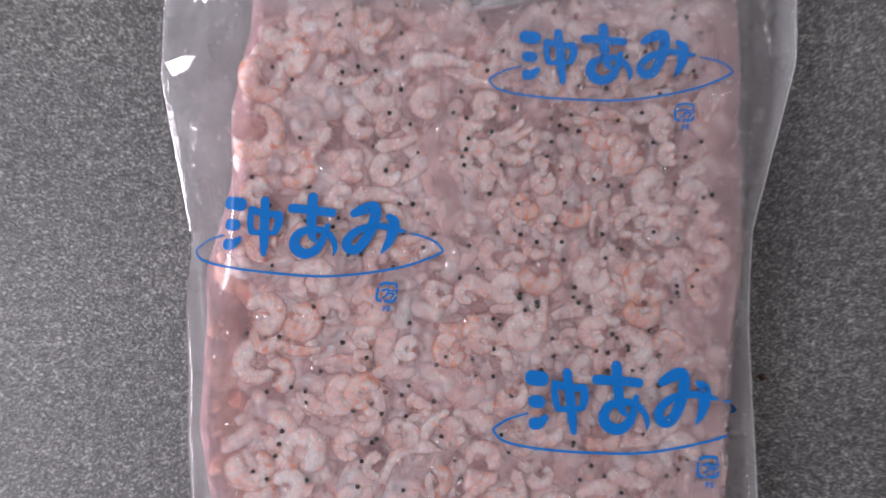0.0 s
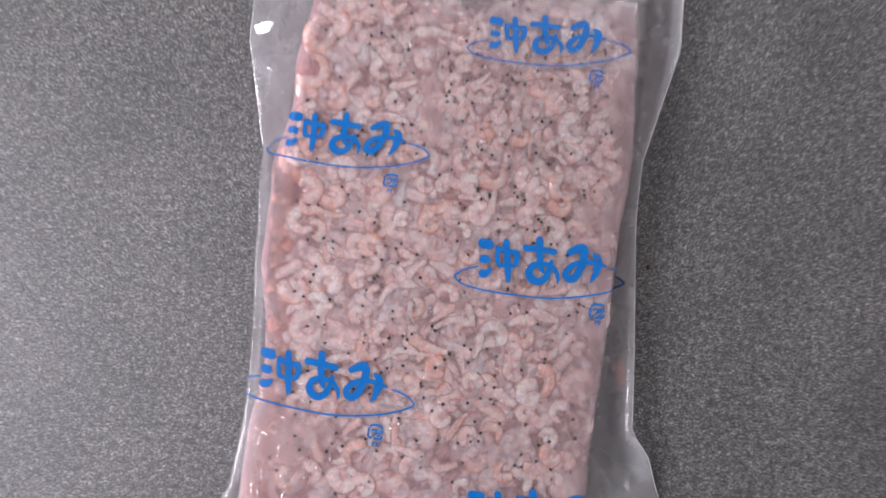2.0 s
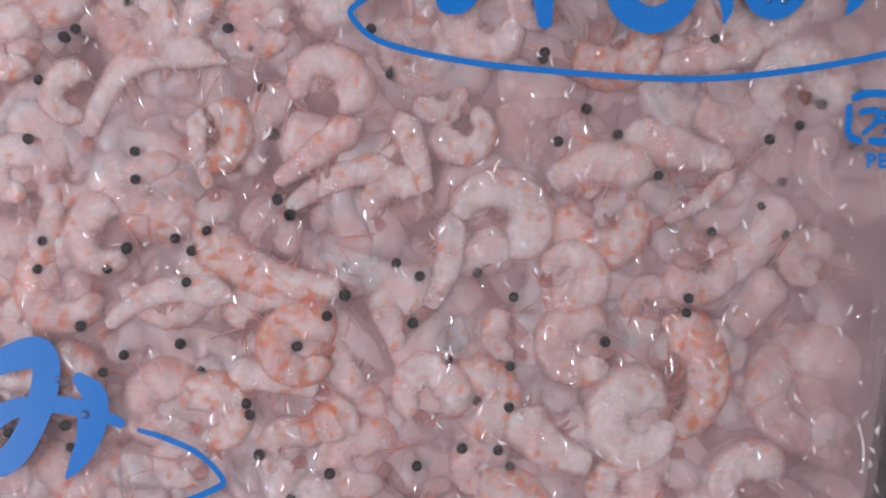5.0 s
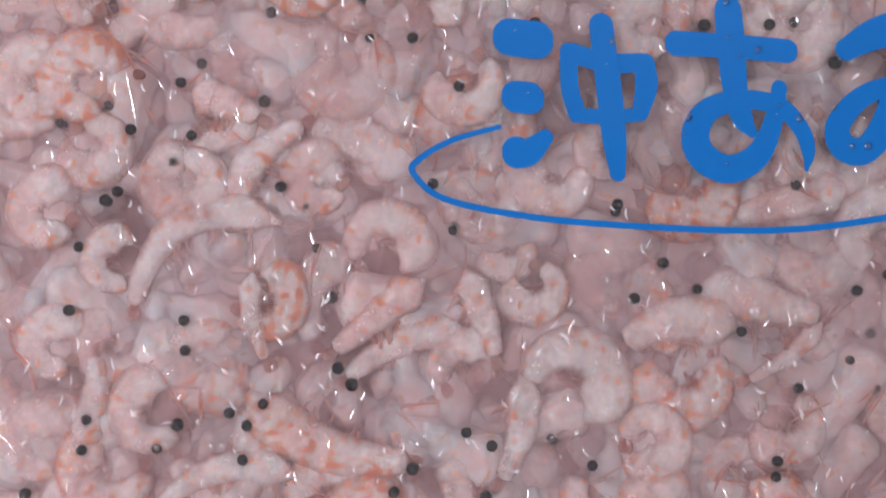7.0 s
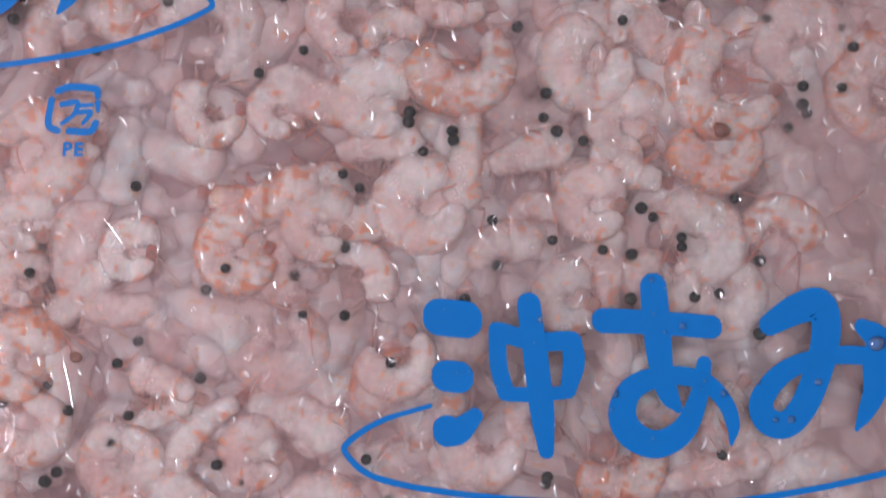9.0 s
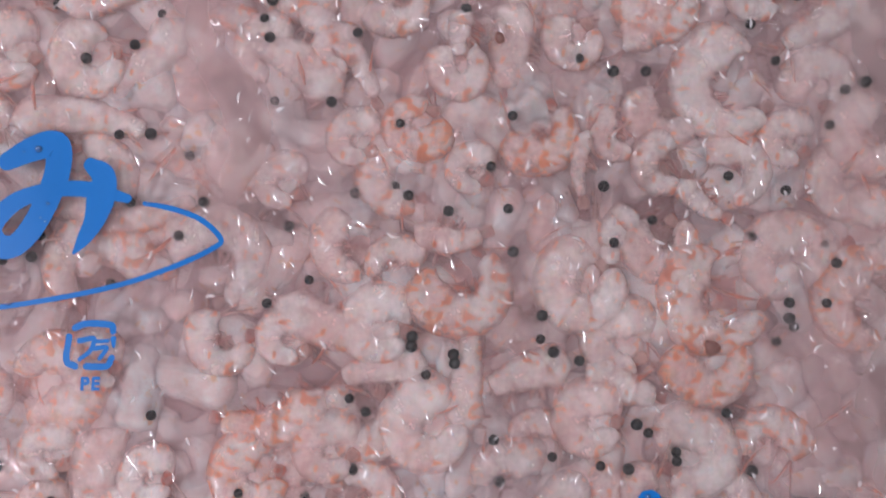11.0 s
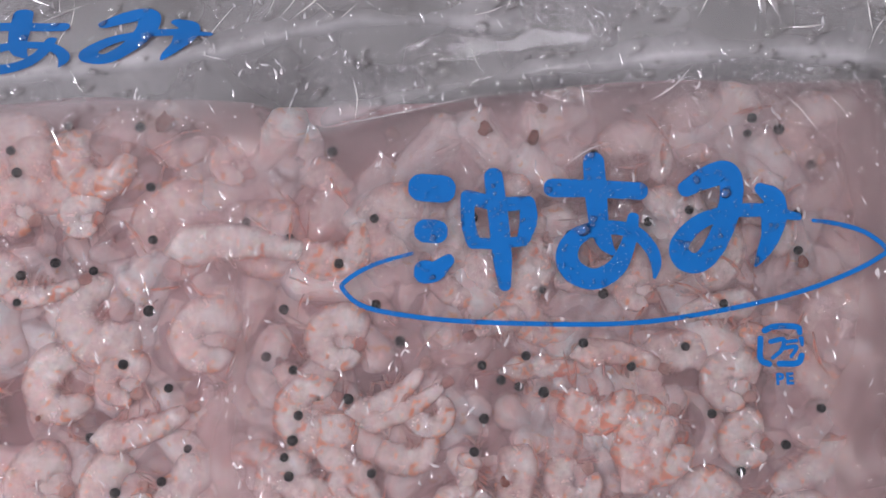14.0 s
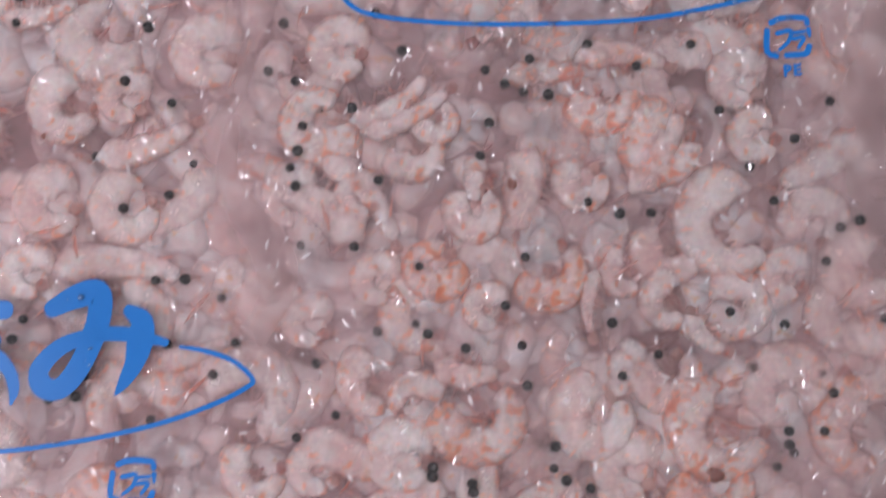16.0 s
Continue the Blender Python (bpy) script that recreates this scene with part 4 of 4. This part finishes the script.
fleck(-47.3, -12.5, 1.0)
fleck(49.0, 17.2, 1.2)
fleck(-58.0, 80.9, 0.7)
fleck(18.9, 67.3, 1.0)
fleck(29.0, 130.3, 1.0)
fleck(2.5, 127.0, 1.4)
fleck(60.3, -40.1, 1.2)

# ---- the bag ----
def spline(points, steps=7):
    pts = [Vector(p) for p in points]
    pts = [pts[0] * 2 - pts[1]] + pts + [pts[-1] * 2 - pts[-2]]
    out = []
    for a, b, c, d in zip(pts, pts[1:], pts[2:], pts[3:]):
        for k in range(steps):
            t = k / steps
            out.append(0.5 * ((2 * b) + (c - a) * t + (2 * a - 5 * b + 4 * c - d) * t * t + (3 * b - a - 3 * c + d) * t ** 3))
    return out + [pts[-2]]


bag = tagged(new("plastic_bag"), "clear creased polythene bag with blue printing, on a worktop", "bag")
rows, frosted = [], []
for y in sorted([BAG_Y0 + (BAG_Y1 - BAG_Y0) * j / 279 for j in range(280)] + [0.1102 + 0.074 * j / 99 for j in range(100)]):
    xl, xr = lerp_table(y, BAG_LEFT), lerp_table(y, BAG_RIGHT)
    row = []
    for i in range(220):
        x = xl + (xr - xl) * i / 219
        row.append((x, y, film_z(x, y)))
        frosted.append(FROST_GLEAM[0])
    rows.append(row)
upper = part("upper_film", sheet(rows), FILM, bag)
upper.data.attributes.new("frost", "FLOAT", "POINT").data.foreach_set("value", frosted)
rows = []
for j in range(120):
    y = BAG_Y0 - 0.003 + (BAG_Y1 - BAG_Y0 + 0.003) * j / 119
    xl, xr = lerp_table(y, BAG_LEFT) - 0.001, lerp_table(y, BAG_RIGHT) + 0.001
    rows.append([(x, y, 0.0012 + flap(x, y) + 0.0010 * abs(noise.noise((x * 40, y * 40, 2.0)))) for x in (xl + (xr - xl) * i / 79 for i in range(80))])
part("lower_film", sheet(rows), FILM_UNDER, bag)

# welded side and end seams
for name, table, sign in (("side_seam", BAG_LEFT, -1), ("side_seam", BAG_RIGHT, 1)):
    bm = bmesh.new()
    pts = []
    for j in range(80):
        y = BAG_Y0 + (BAG_Y1 - BAG_Y0) * j / 79
        pts.append((lerp_table(y, table) + sign * 0.0003, y, 0.0036 + (0.015 * smooth01((y + 0.150) / 0.04) * smooth01((0.24 - y) / 0.05) if sign > 0 else 0.0) + 0.0006 * noise.noise((y * 60, sign, 0))))
    tube(bm, pts, [0.00028] * 80, 0.6, 6)
    part(name, bm, CREASE_GLINT, bag)
bm = bmesh.new()
xs = [lerp_table(BAG_Y0, BAG_LEFT) + (lerp_table(BAG_Y0, BAG_RIGHT) - lerp_table(BAG_Y0, BAG_LEFT)) * i / 59 for i in range(60)]
tube(bm, [(x, BAG_Y0 + 0.0015 * noise.noise((x * 30, 0, 4)), 0.0036) for x in xs], [0.00035] * 60, 0.6, 6)
part("end_seam", bm, CREASE_GLINT, bag)

# folds and long creases in the film
def crease(pts, wide):
    bm = bmesh.new()
    line = spline([(x, y, 0.0) for x, y in pts], 9)
    n = len(line) - 1
    rad = [max(0.00003, wide * (0.75 + 0.5 * noise.noise((p.x * 300, p.y * 300, 2.0))) * smooth01(min(k, n - k) / 6)) for k, p in enumerate(line)]
    tube(bm, [(p.x, p.y, film_z(p.x, p.y) + 0.00005) for p in line], rad, 0.55, 6)
    part("crease", bm, CREASE_GLINT, bag)


crease([(-0.010, 0.1275), (0.004, 0.1300), (0.020, 0.1330)], 0.00016)
crng = random.Random(23)
for x0, x1, y0, y1, lean, count in ((-0.113, -0.070, -0.150, -0.085, 0.25, 16), (0.068, 0.096, -0.130, -0.030, 0.1, 12), (-0.090, -0.040, -0.02, 0.02, 0.35, 5), (-0.125, 0.115, 0.145, 0.185, 1.2, 40), (-0.070, 0.095, 0.120, 0.160, 0.7, 34)):
    for _ in range(count):
        x, y = crng.uniform(x0, x1), crng.uniform(y0, y1)
        a, half = math.pi / 2 + crng.gauss(0, lean), crng.uniform(0.0015, 0.0055)
        d = Vector((math.cos(a), math.sin(a))) * half
        s = Vector((-d.y, d.x)) * crng.uniform(-0.15, 0.15)
        crease([(x - d.x, y - d.y), (x + s.x, y + s.y), (x + d.x, y + d.y)], crng.uniform(0.00012, 0.00028))

# flakes added above the film, tipped to mirror the window lamp as glare
def glare_shard(bm, rnd, x, y, long, wide, turn, stray, lift=0.0012):
    """A torn-edged flake added to show glare; sizes in mm, turn in degrees."""
    # slopes fitted to bounce the window lamp up to a viewer overhead
    sx = 0.42 + 0.0008 * x + rnd.gauss(0, stray)
    sy = 0.24 + rnd.gauss(0, stray)
    x, y, long, wide = x / 1000, y / 1000, long / 1000, wide / 1000
    ca, sa = math.cos(radians(turn)), math.sin(radians(turn))
    base = film_z(x, y) + lift
    n = rnd.choice((5, 6, 7))
    ring = []
    for k in range(n):
        w = 2 * math.pi * (k + rnd.uniform(-0.3, 0.3)) / n
        s = rnd.uniform(0.6, 1.15)
        u, v = s * math.cos(w) * wide / 2, s * math.sin(w) * long / 2
        dx, dy = u * ca - v * sa, u * sa + v * ca
        ring.append(bm.verts.new((x + dx, y + dy, base + dx * sx + dy * sy + rnd.gauss(0, 0.00004))))
    mid = bm.verts.new((x, y, base + 0.0001))
    for k in range(n):
        bm.faces.new((ring[k], ring[(k + 1) % n], mid))


def facet(x, y, long, wide, turn, stray=0.0):
    bm = bmesh.new()
    glare_shard(bm, random.Random(int(x * 7 + y * 31)), x, y, long, wide, turn, stray)
    part("taut_facet", bm, GLARE, bag)


def glint_cluster(x, y, reach_x, reach_y, count, seed, lean=0.0, small=1.0):
    """A cluster of tiny flakes added as sparks of glare over creased film."""
    rnd = random.Random(seed)
    bm = bmesh.new()
    for _ in range(count):
        px, py = x + rnd.gauss(0, reach_x), y + rnd.gauss(0, reach_y)
        if lerp_table(py / 1000, BAG_LEFT) + 0.003 < px / 1000 < lerp_table(py / 1000, BAG_RIGHT) - 0.003:
            glare_shard(bm, rnd, px, py, rnd.uniform(2.0, 9.0) * small, rnd.uniform(0.4, 1.5) * small, lean + rnd.gauss(0, 28), 0.11)
    tagged(part("crumple", bm, GLARE, bag), kind="stuff")


facet(-124.0, 113.5, 9, 15, 20)
facet(-121.0, 162.0, 12, 5, -10)
facet(-113.0, 136.0, 5, 2.5, 30)
facet(63.0, 156.0, 18, 4, 40)
facet(73.0, 150.0, 5, 12, 15)
facet(90.0, 148.0, 3.5, 8, 10)
facet(101.0, 158.0, 15, 4, -5)
facet(-64.0, 168.0, 1.6, 20, -28)
facet(24.0, 168.0, 14, 2.5, -35)
glint_cluster(-122, 158, 4, 12, 16, 1, -10)
glint_cluster(-120, 90, 3, 18, 8, 2, 10, 0.6)
glint_cluster(82, 163, 14, 9, 40, 3, 20)
glint_cluster(104, 140, 3, 12, 18, 4, 0)
glint_cluster(10, 170, 22, 5, 26, 5, -40)
glint_cluster(-60, 172, 25, 5, 16, 6, 50, 0.8)
glint_cluster(87, -72, 3, 12, 14, 7, 10)
glint_cluster(100, -158, 6, 3, 10, 8, 90)
glint_cluster(-112, -120, 4, 18, 12, 9, 10, 0.7)

# ---- printing: strokes as (x, y, width) in mm from the foot of the first long stroke ----
STROKES = {
    "dot1": [(-13.3, 18.2, 4.7), (-9.8, 17.8, 4.7)],
    "dot2": [(-12.9, 10.8, 4.0), (-11.1, 10.6, 4.0)],
    "dot3": [(-13.2, 3.9, 4.0), (-11.5, 4.0, 3.4), (-9.3, 5.7, 2.1)],
    "left": [(-5.6, 16.3, 2.7), (-5.7, 11.9, 2.7), (-5.0, 8.8, 2.7)],
    "top": [(-5.3, 16.2, 2.8), (-0.6, 14.9, 2.8), (4.2, 14.9, 2.7)],
    "right": [(4.4, 14.7, 3.2), (4.5, 12.0, 3.4), (3.5, 8.7, 2.5)],
    "bottom": [(-5.1, 8.4, 2.1), (-0.9, 8.2, 2.1), (3.1, 8.4, 1.9)],
    "mid": [(-1.1, 19.5, 3.2), (-0.5, 11.3, 3.4), (-0.2, 5.5, 3.2), (-0.0, 1.2, 2.1)],
    "a1": [(8.9, 17.3, 3.2), (15.8, 16.9, 3.0), (23.5, 16.2, 3.0)],
    "a2": [(16.0, 21.4, 3.6), (16.1, 16.4, 3.8), (16.4, 10.6, 3.2), (17.2, 7.7, 2.7), (18.3, 6.1, 1.3)],
    "a3": [(22.2, 11.6, 2.3), (21.2, 7.6, 2.8), (18.9, 3.4, 3.6), (15.0, 1.6, 4.0), (11.5, 3.2, 4.4), (10.7, 6.1, 4.2), (12.7, 9.0, 3.4), (17.4, 10.2, 2.8), (22.1, 9.3, 2.7), (24.8, 6.5, 2.5), (25.6, 3.8, 2.1), (25.2, 1.5, 0.6)],
    "m1": [(31.4, 16.3, 2.8), (35.1, 18.1, 3.8), (38.5, 18.7, 4.2), (39.2, 15.6, 4.0), (37.9, 10.8, 3.8), (35.5, 6.1, 3.6), (32.8, 3.7, 3.4), (30.2, 4.4, 3.6), (29.8, 7.0, 3.2), (33.2, 10.4, 2.7), (38.6, 12.1, 2.3), (44.4, 12.1, 2.3), (50.1, 10.8, 1.3)],
    "m2": [(44.1, 15.8, 2.1), (46.1, 14.1, 3.8), (46.0, 11.0, 4.4), (45.2, 7.6, 3.2), (43.7, 4.8, 2.1), (42.4, 2.9, 0.6)],
    "oval": [(-15.3, 7.1, 0.6), (-21.9, 5.4, 0.7), (-26.5, 2.9, 0.8), (-26.9, 1.3, 0.8), (-23.1, -1.7, 0.8), (-12.8, -3.9, 0.8), (0.4, -5.2, 0.8), (19.4, -6.0, 0.8), (33.7, -4.8, 0.8), (48.2, -2.2, 0.8), (58.0, 0.9, 0.8), (63.8, 3.6, 0.8), (64.7, 5.0, 0.8), (61.4, 7.8, 0.8), (56.7, 9.4, 0.8), (52.7, 10.1, 0.6)],
    "r1": [(43.2, -8.1, 1.0), (45.0, -7.5, 1.0), (48.6, -7.7, 1.0), (49.1, -8.7, 0.9)],
    "r2": [(42.4, -9.4, 1.0), (42.2, -12.8, 1.0), (43.6, -13.7, 1.0)],
    "r3": [(45.3, -13.7, 1.0), (48.3, -13.7, 1.0), (49.1, -12.5, 1.0)],
    "r4": [(49.2, -9.7, 0.9), (49.3, -10.8, 0.5)],
    "r5": [(44.0, -10.0, 0.8), (46.2, -9.7, 0.8), (45.8, -11.4, 0.7), (44.2, -12.7, 0.6)],
    "r6": [(46.7, -10.1, 0.6), (48.4, -10.0, 0.6)],
    "r7": [(46.4, -11.1, 0.7), (48.3, -11.0, 0.7), (47.3, -12.6, 0.6)],
}
WORD = ("dot1", "dot2", "dot3", "left", "top", "right", "bottom", "mid", "a1", "a2", "a3", "m1", "m2")


def brush(bm, points, place, lift):
    """One stroke with round ends, laid on the film."""
    line = spline(points)
    left, right = [], []
    for i, p in enumerate(line):
        way = (line[min(i + 1, len(line) - 1)] - line[max(i - 1, 0)])
        way.z = 0
        way.normalize()
        side = Vector((-way.y, way.x, 0))
        w = max(0.15, p.z) / 2
        flat = Vector((p.x, p.y, 0))
        if i == 0:
            for k in range(1, 5):
                a = math.pi / 2 * k / 5
                left.append(flat - way * (w * math.cos(a)) + side * (w * math.sin(a)))
                right.append(flat - way * (w * math.cos(a)) - side * (w * math.sin(a)))
        left.append(flat + side * w)
        right.append(flat - side * w)
        if i == len(line) - 1:
            for k in range(4, 0, -1):
                a = math.pi / 2 * k / 5
                left.append(flat + way * (w * math.cos(a)) + side * (w * math.sin(a)))
                right.append(flat + way * (w * math.cos(a)) - side * (w * math.sin(a)))
    rows = []
    for a, b in zip(left, right):
        rows.append([bm.verts.new(place(a.lerp(b, k / 3), lift)) for k in range(4)])
    for a, b in zip(rows, rows[1:]):
        for k in range(3):
            bm.faces.new((a[k], a[k + 1], b[k + 1], b[k]))


def stamp(ax, ay, xx=1.0, xy=0.0, yx=0.0, yy=1.0, whole=True):
    """One printed word with its oval and recycling mark, the foot of its first long stroke at ax, ay (mm); the rest is how the film is stretched there."""

    def place(p, lift):
        x = (ax + p.x * xx + p.y * xy) / 1000
        y = (ay + p.x * yx + p.y * yy) / 1000
        x = min(max(x, lerp_table(y, BAG_LEFT) + 0.0005), lerp_table(y, BAG_RIGHT) - 0.0005)
        return (x, y, film_z(x, y) + lift)

    word = new("printed_word")
    word.parent = bag
    for k, key in enumerate(WORD):
        bm = bmesh.new()
        thin = 0.88 if key in ("left", "top", "right", "bottom", "a3") else 1.0
        brush(bm, [(x, y, w * thin) for x, y, w in STROKES[key]], place, 0.0004 + 0.00003 * (k % 8))
        part("brush_stroke", bm, INK, word)
    if not whole:
        return
    bm = bmesh.new()
    brush(bm, STROKES["oval"], place, 0.0004)
    part("printed_oval", bm, INK, bag)
    bm = bmesh.new()
    for k, key in enumerate(("r1", "r2", "r3", "r4", "r5", "r6", "r7")):
        brush(bm, STROKES[key], place, 0.0004 + 0.00003 * k)
    mark = part("recycling_mark", bm, INK, bag)
    text = bpy.data.curves.new("lettering", "FONT")
    text.body, text.size, text.align_x, text.space_character = "PE", 0.0026, "CENTER", 1.25
    text.offset = 0.00012
    tmp = bpy.data.objects.new("lettering", text)
    me = bpy.data.meshes.new_from_object(tmp)
    for v in me.vertices:
        v.co = place(Vector((46.0 + v.co.x * 1000, -17.1 + v.co.y * 1000, 0)), 0.0004)
    me.materials.clear()
    me.materials.append(INK)
    ob = new("lettering", me)
    ob.parent = mark
    bpy.data.objects.remove(tmp)


stamp(20.5, 98.8)
stamp(20.8, -30.1, 1.075, -0.026, -0.018, 1.158)
stamp(-90.2, 37.2, 0.991, 0.107, -0.059, 1.038)
stamp(-95.4, -95.6, 1.044, 0.010, -0.117, 1.145)
stamp(21.9, -161.6, 1.117, -0.068, -0.015, 0.93)
stamp(-78.6, 138.9, 1.0, 0.0, 0.0, 0.60, False)

# ---- condensation, and creases whitened into glints, on the film ----
rng = random.Random(5)


def drop_mesh(bm, x, y, z, r, tall):
    top = bm.verts.new((x, y, z + tall))
    rings = []
    for k in (1, 2, 3):
        a = math.pi / 2 * k / 3
        rings.append([bm.verts.new((x + r * math.sin(a) * math.cos(w), y + r * math.sin(a) * math.sin(w) * 0.9, z + tall * math.cos(a))) for w in (2 * math.pi * i / 9 for i in range(9))])
    for i in range(9):
        bm.faces.new((top, rings[0][i], rings[0][(i + 1) % 9]))
        for a, b in zip(rings, rings[1:]):
            bm.faces.new((a[i], b[i], b[(i + 1) % 9], a[(i + 1) % 9]))


bm = bmesh.new()
for _ in range(2300):
    if rng.random() < 0.45:
        x, y = rng.uniform(-0.08, 0.095), rng.uniform(0.085, 0.175)
    else:
        x, y = rng.uniform(-0.11, 0.09), rng.uniform(-0.15, 0.14)
    r = rng.choice((0.00018, 0.00025, 0.0003, 0.0004, 0.0006)) * rng.uniform(0.7, 1.2)
    if rng.random() < 0.04:
        r = rng.uniform(0.0008, 0.0014)
    elif y > 0.125:
        r *= 1.7
    drop_mesh(bm, x, y, film_z(x, y) + 0.0005, r, r * 0.65)
# fine beads where the print lies over the coldest part of the block
for _ in range(1500):
    x, y = rng.uniform(-0.005, 0.078), rng.gauss(0.110, 0.010)
    if 0.085 < y < 0.140:
        r = rng.uniform(0.00013, 0.00030)
        drop_mesh(bm, x, y, film_z(x, y) + 0.0006, r, r * 0.7)
tagged(part("condensation", bm, WATER, bag, "fine clear water drops on the film"), kind="stuff")

# short white ridges strewn over the film, sloped to glint at the window lamp
bm = bmesh.new()
for _ in range(2600):
    if rng.random() < 0.25:
        x, y = rng.uniform(-0.115, 0.11), rng.uniform(0.13, 0.19)
    else:
        x, y = rng.uniform(-0.108, 0.088), rng.uniform(-0.15, 0.135)
    a = rng.gauss(math.pi / 2 + 0.15, 0.5)
    long, wide = rng.uniform(0.0002, 0.0011), rng.uniform(0.0001, 0.0003)
    d, s = Vector((math.cos(a), math.sin(a), 0)), Vector((-math.sin(a), math.cos(a), 0))
    c = Vector((x, y, film_z(x, y) + 0.0001))
    bow = s * rng.uniform(-0.0003, 0.0003)
    ridge = [c - d * long, c - d * long * 0.3 + bow, c + d * long * 0.3 + bow, c + d * long]
    up = Vector((0, 0, wide * rng.uniform(0.25, 0.6)))
    ws = (0.05, 1.0, 0.8, 0.05)
    va = [bm.verts.new(p - s * wide * w) for p, w in zip(ridge, ws)]
    vm = [bm.verts.new(p + up * w) for p, w in zip(ridge, ws)]
    vb = [bm.verts.new(p + s * wide * w) for p, w in zip(ridge, ws)]
    for i in range(3):
        bm.faces.new((va[i], va[i + 1], vm[i + 1], vm[i]))
        bm.faces.new((vm[i], vm[i + 1], vb[i + 1], vb[i]))
tagged(part("small_creases", bm, CREASE_GLINT, bag, "tiny creases in the film, whitened into glints", False), kind="stuff")

# a dark crumb on the worktop beside the bag
bm = bmesh.new()
bmesh.ops.create_icosphere(bm, subdivisions=2, radius=0.0016)
for v in bm.verts:
    v.co *= 1 + 0.35 * noise.noise(v.co * 700)
    v.co.z = v.co.z * 0.6 + 0.0008
crumb = tagged(mesh_object("crumb", bm, plain("brown_crumb", (0.05, 0.025, 0.015), 0.7, 0.3, 0.4, 900.0)), "small dark brown crumb on the stone worktop", "crumb")
crumb.location = (0.1086, -0.0151, 0.0)
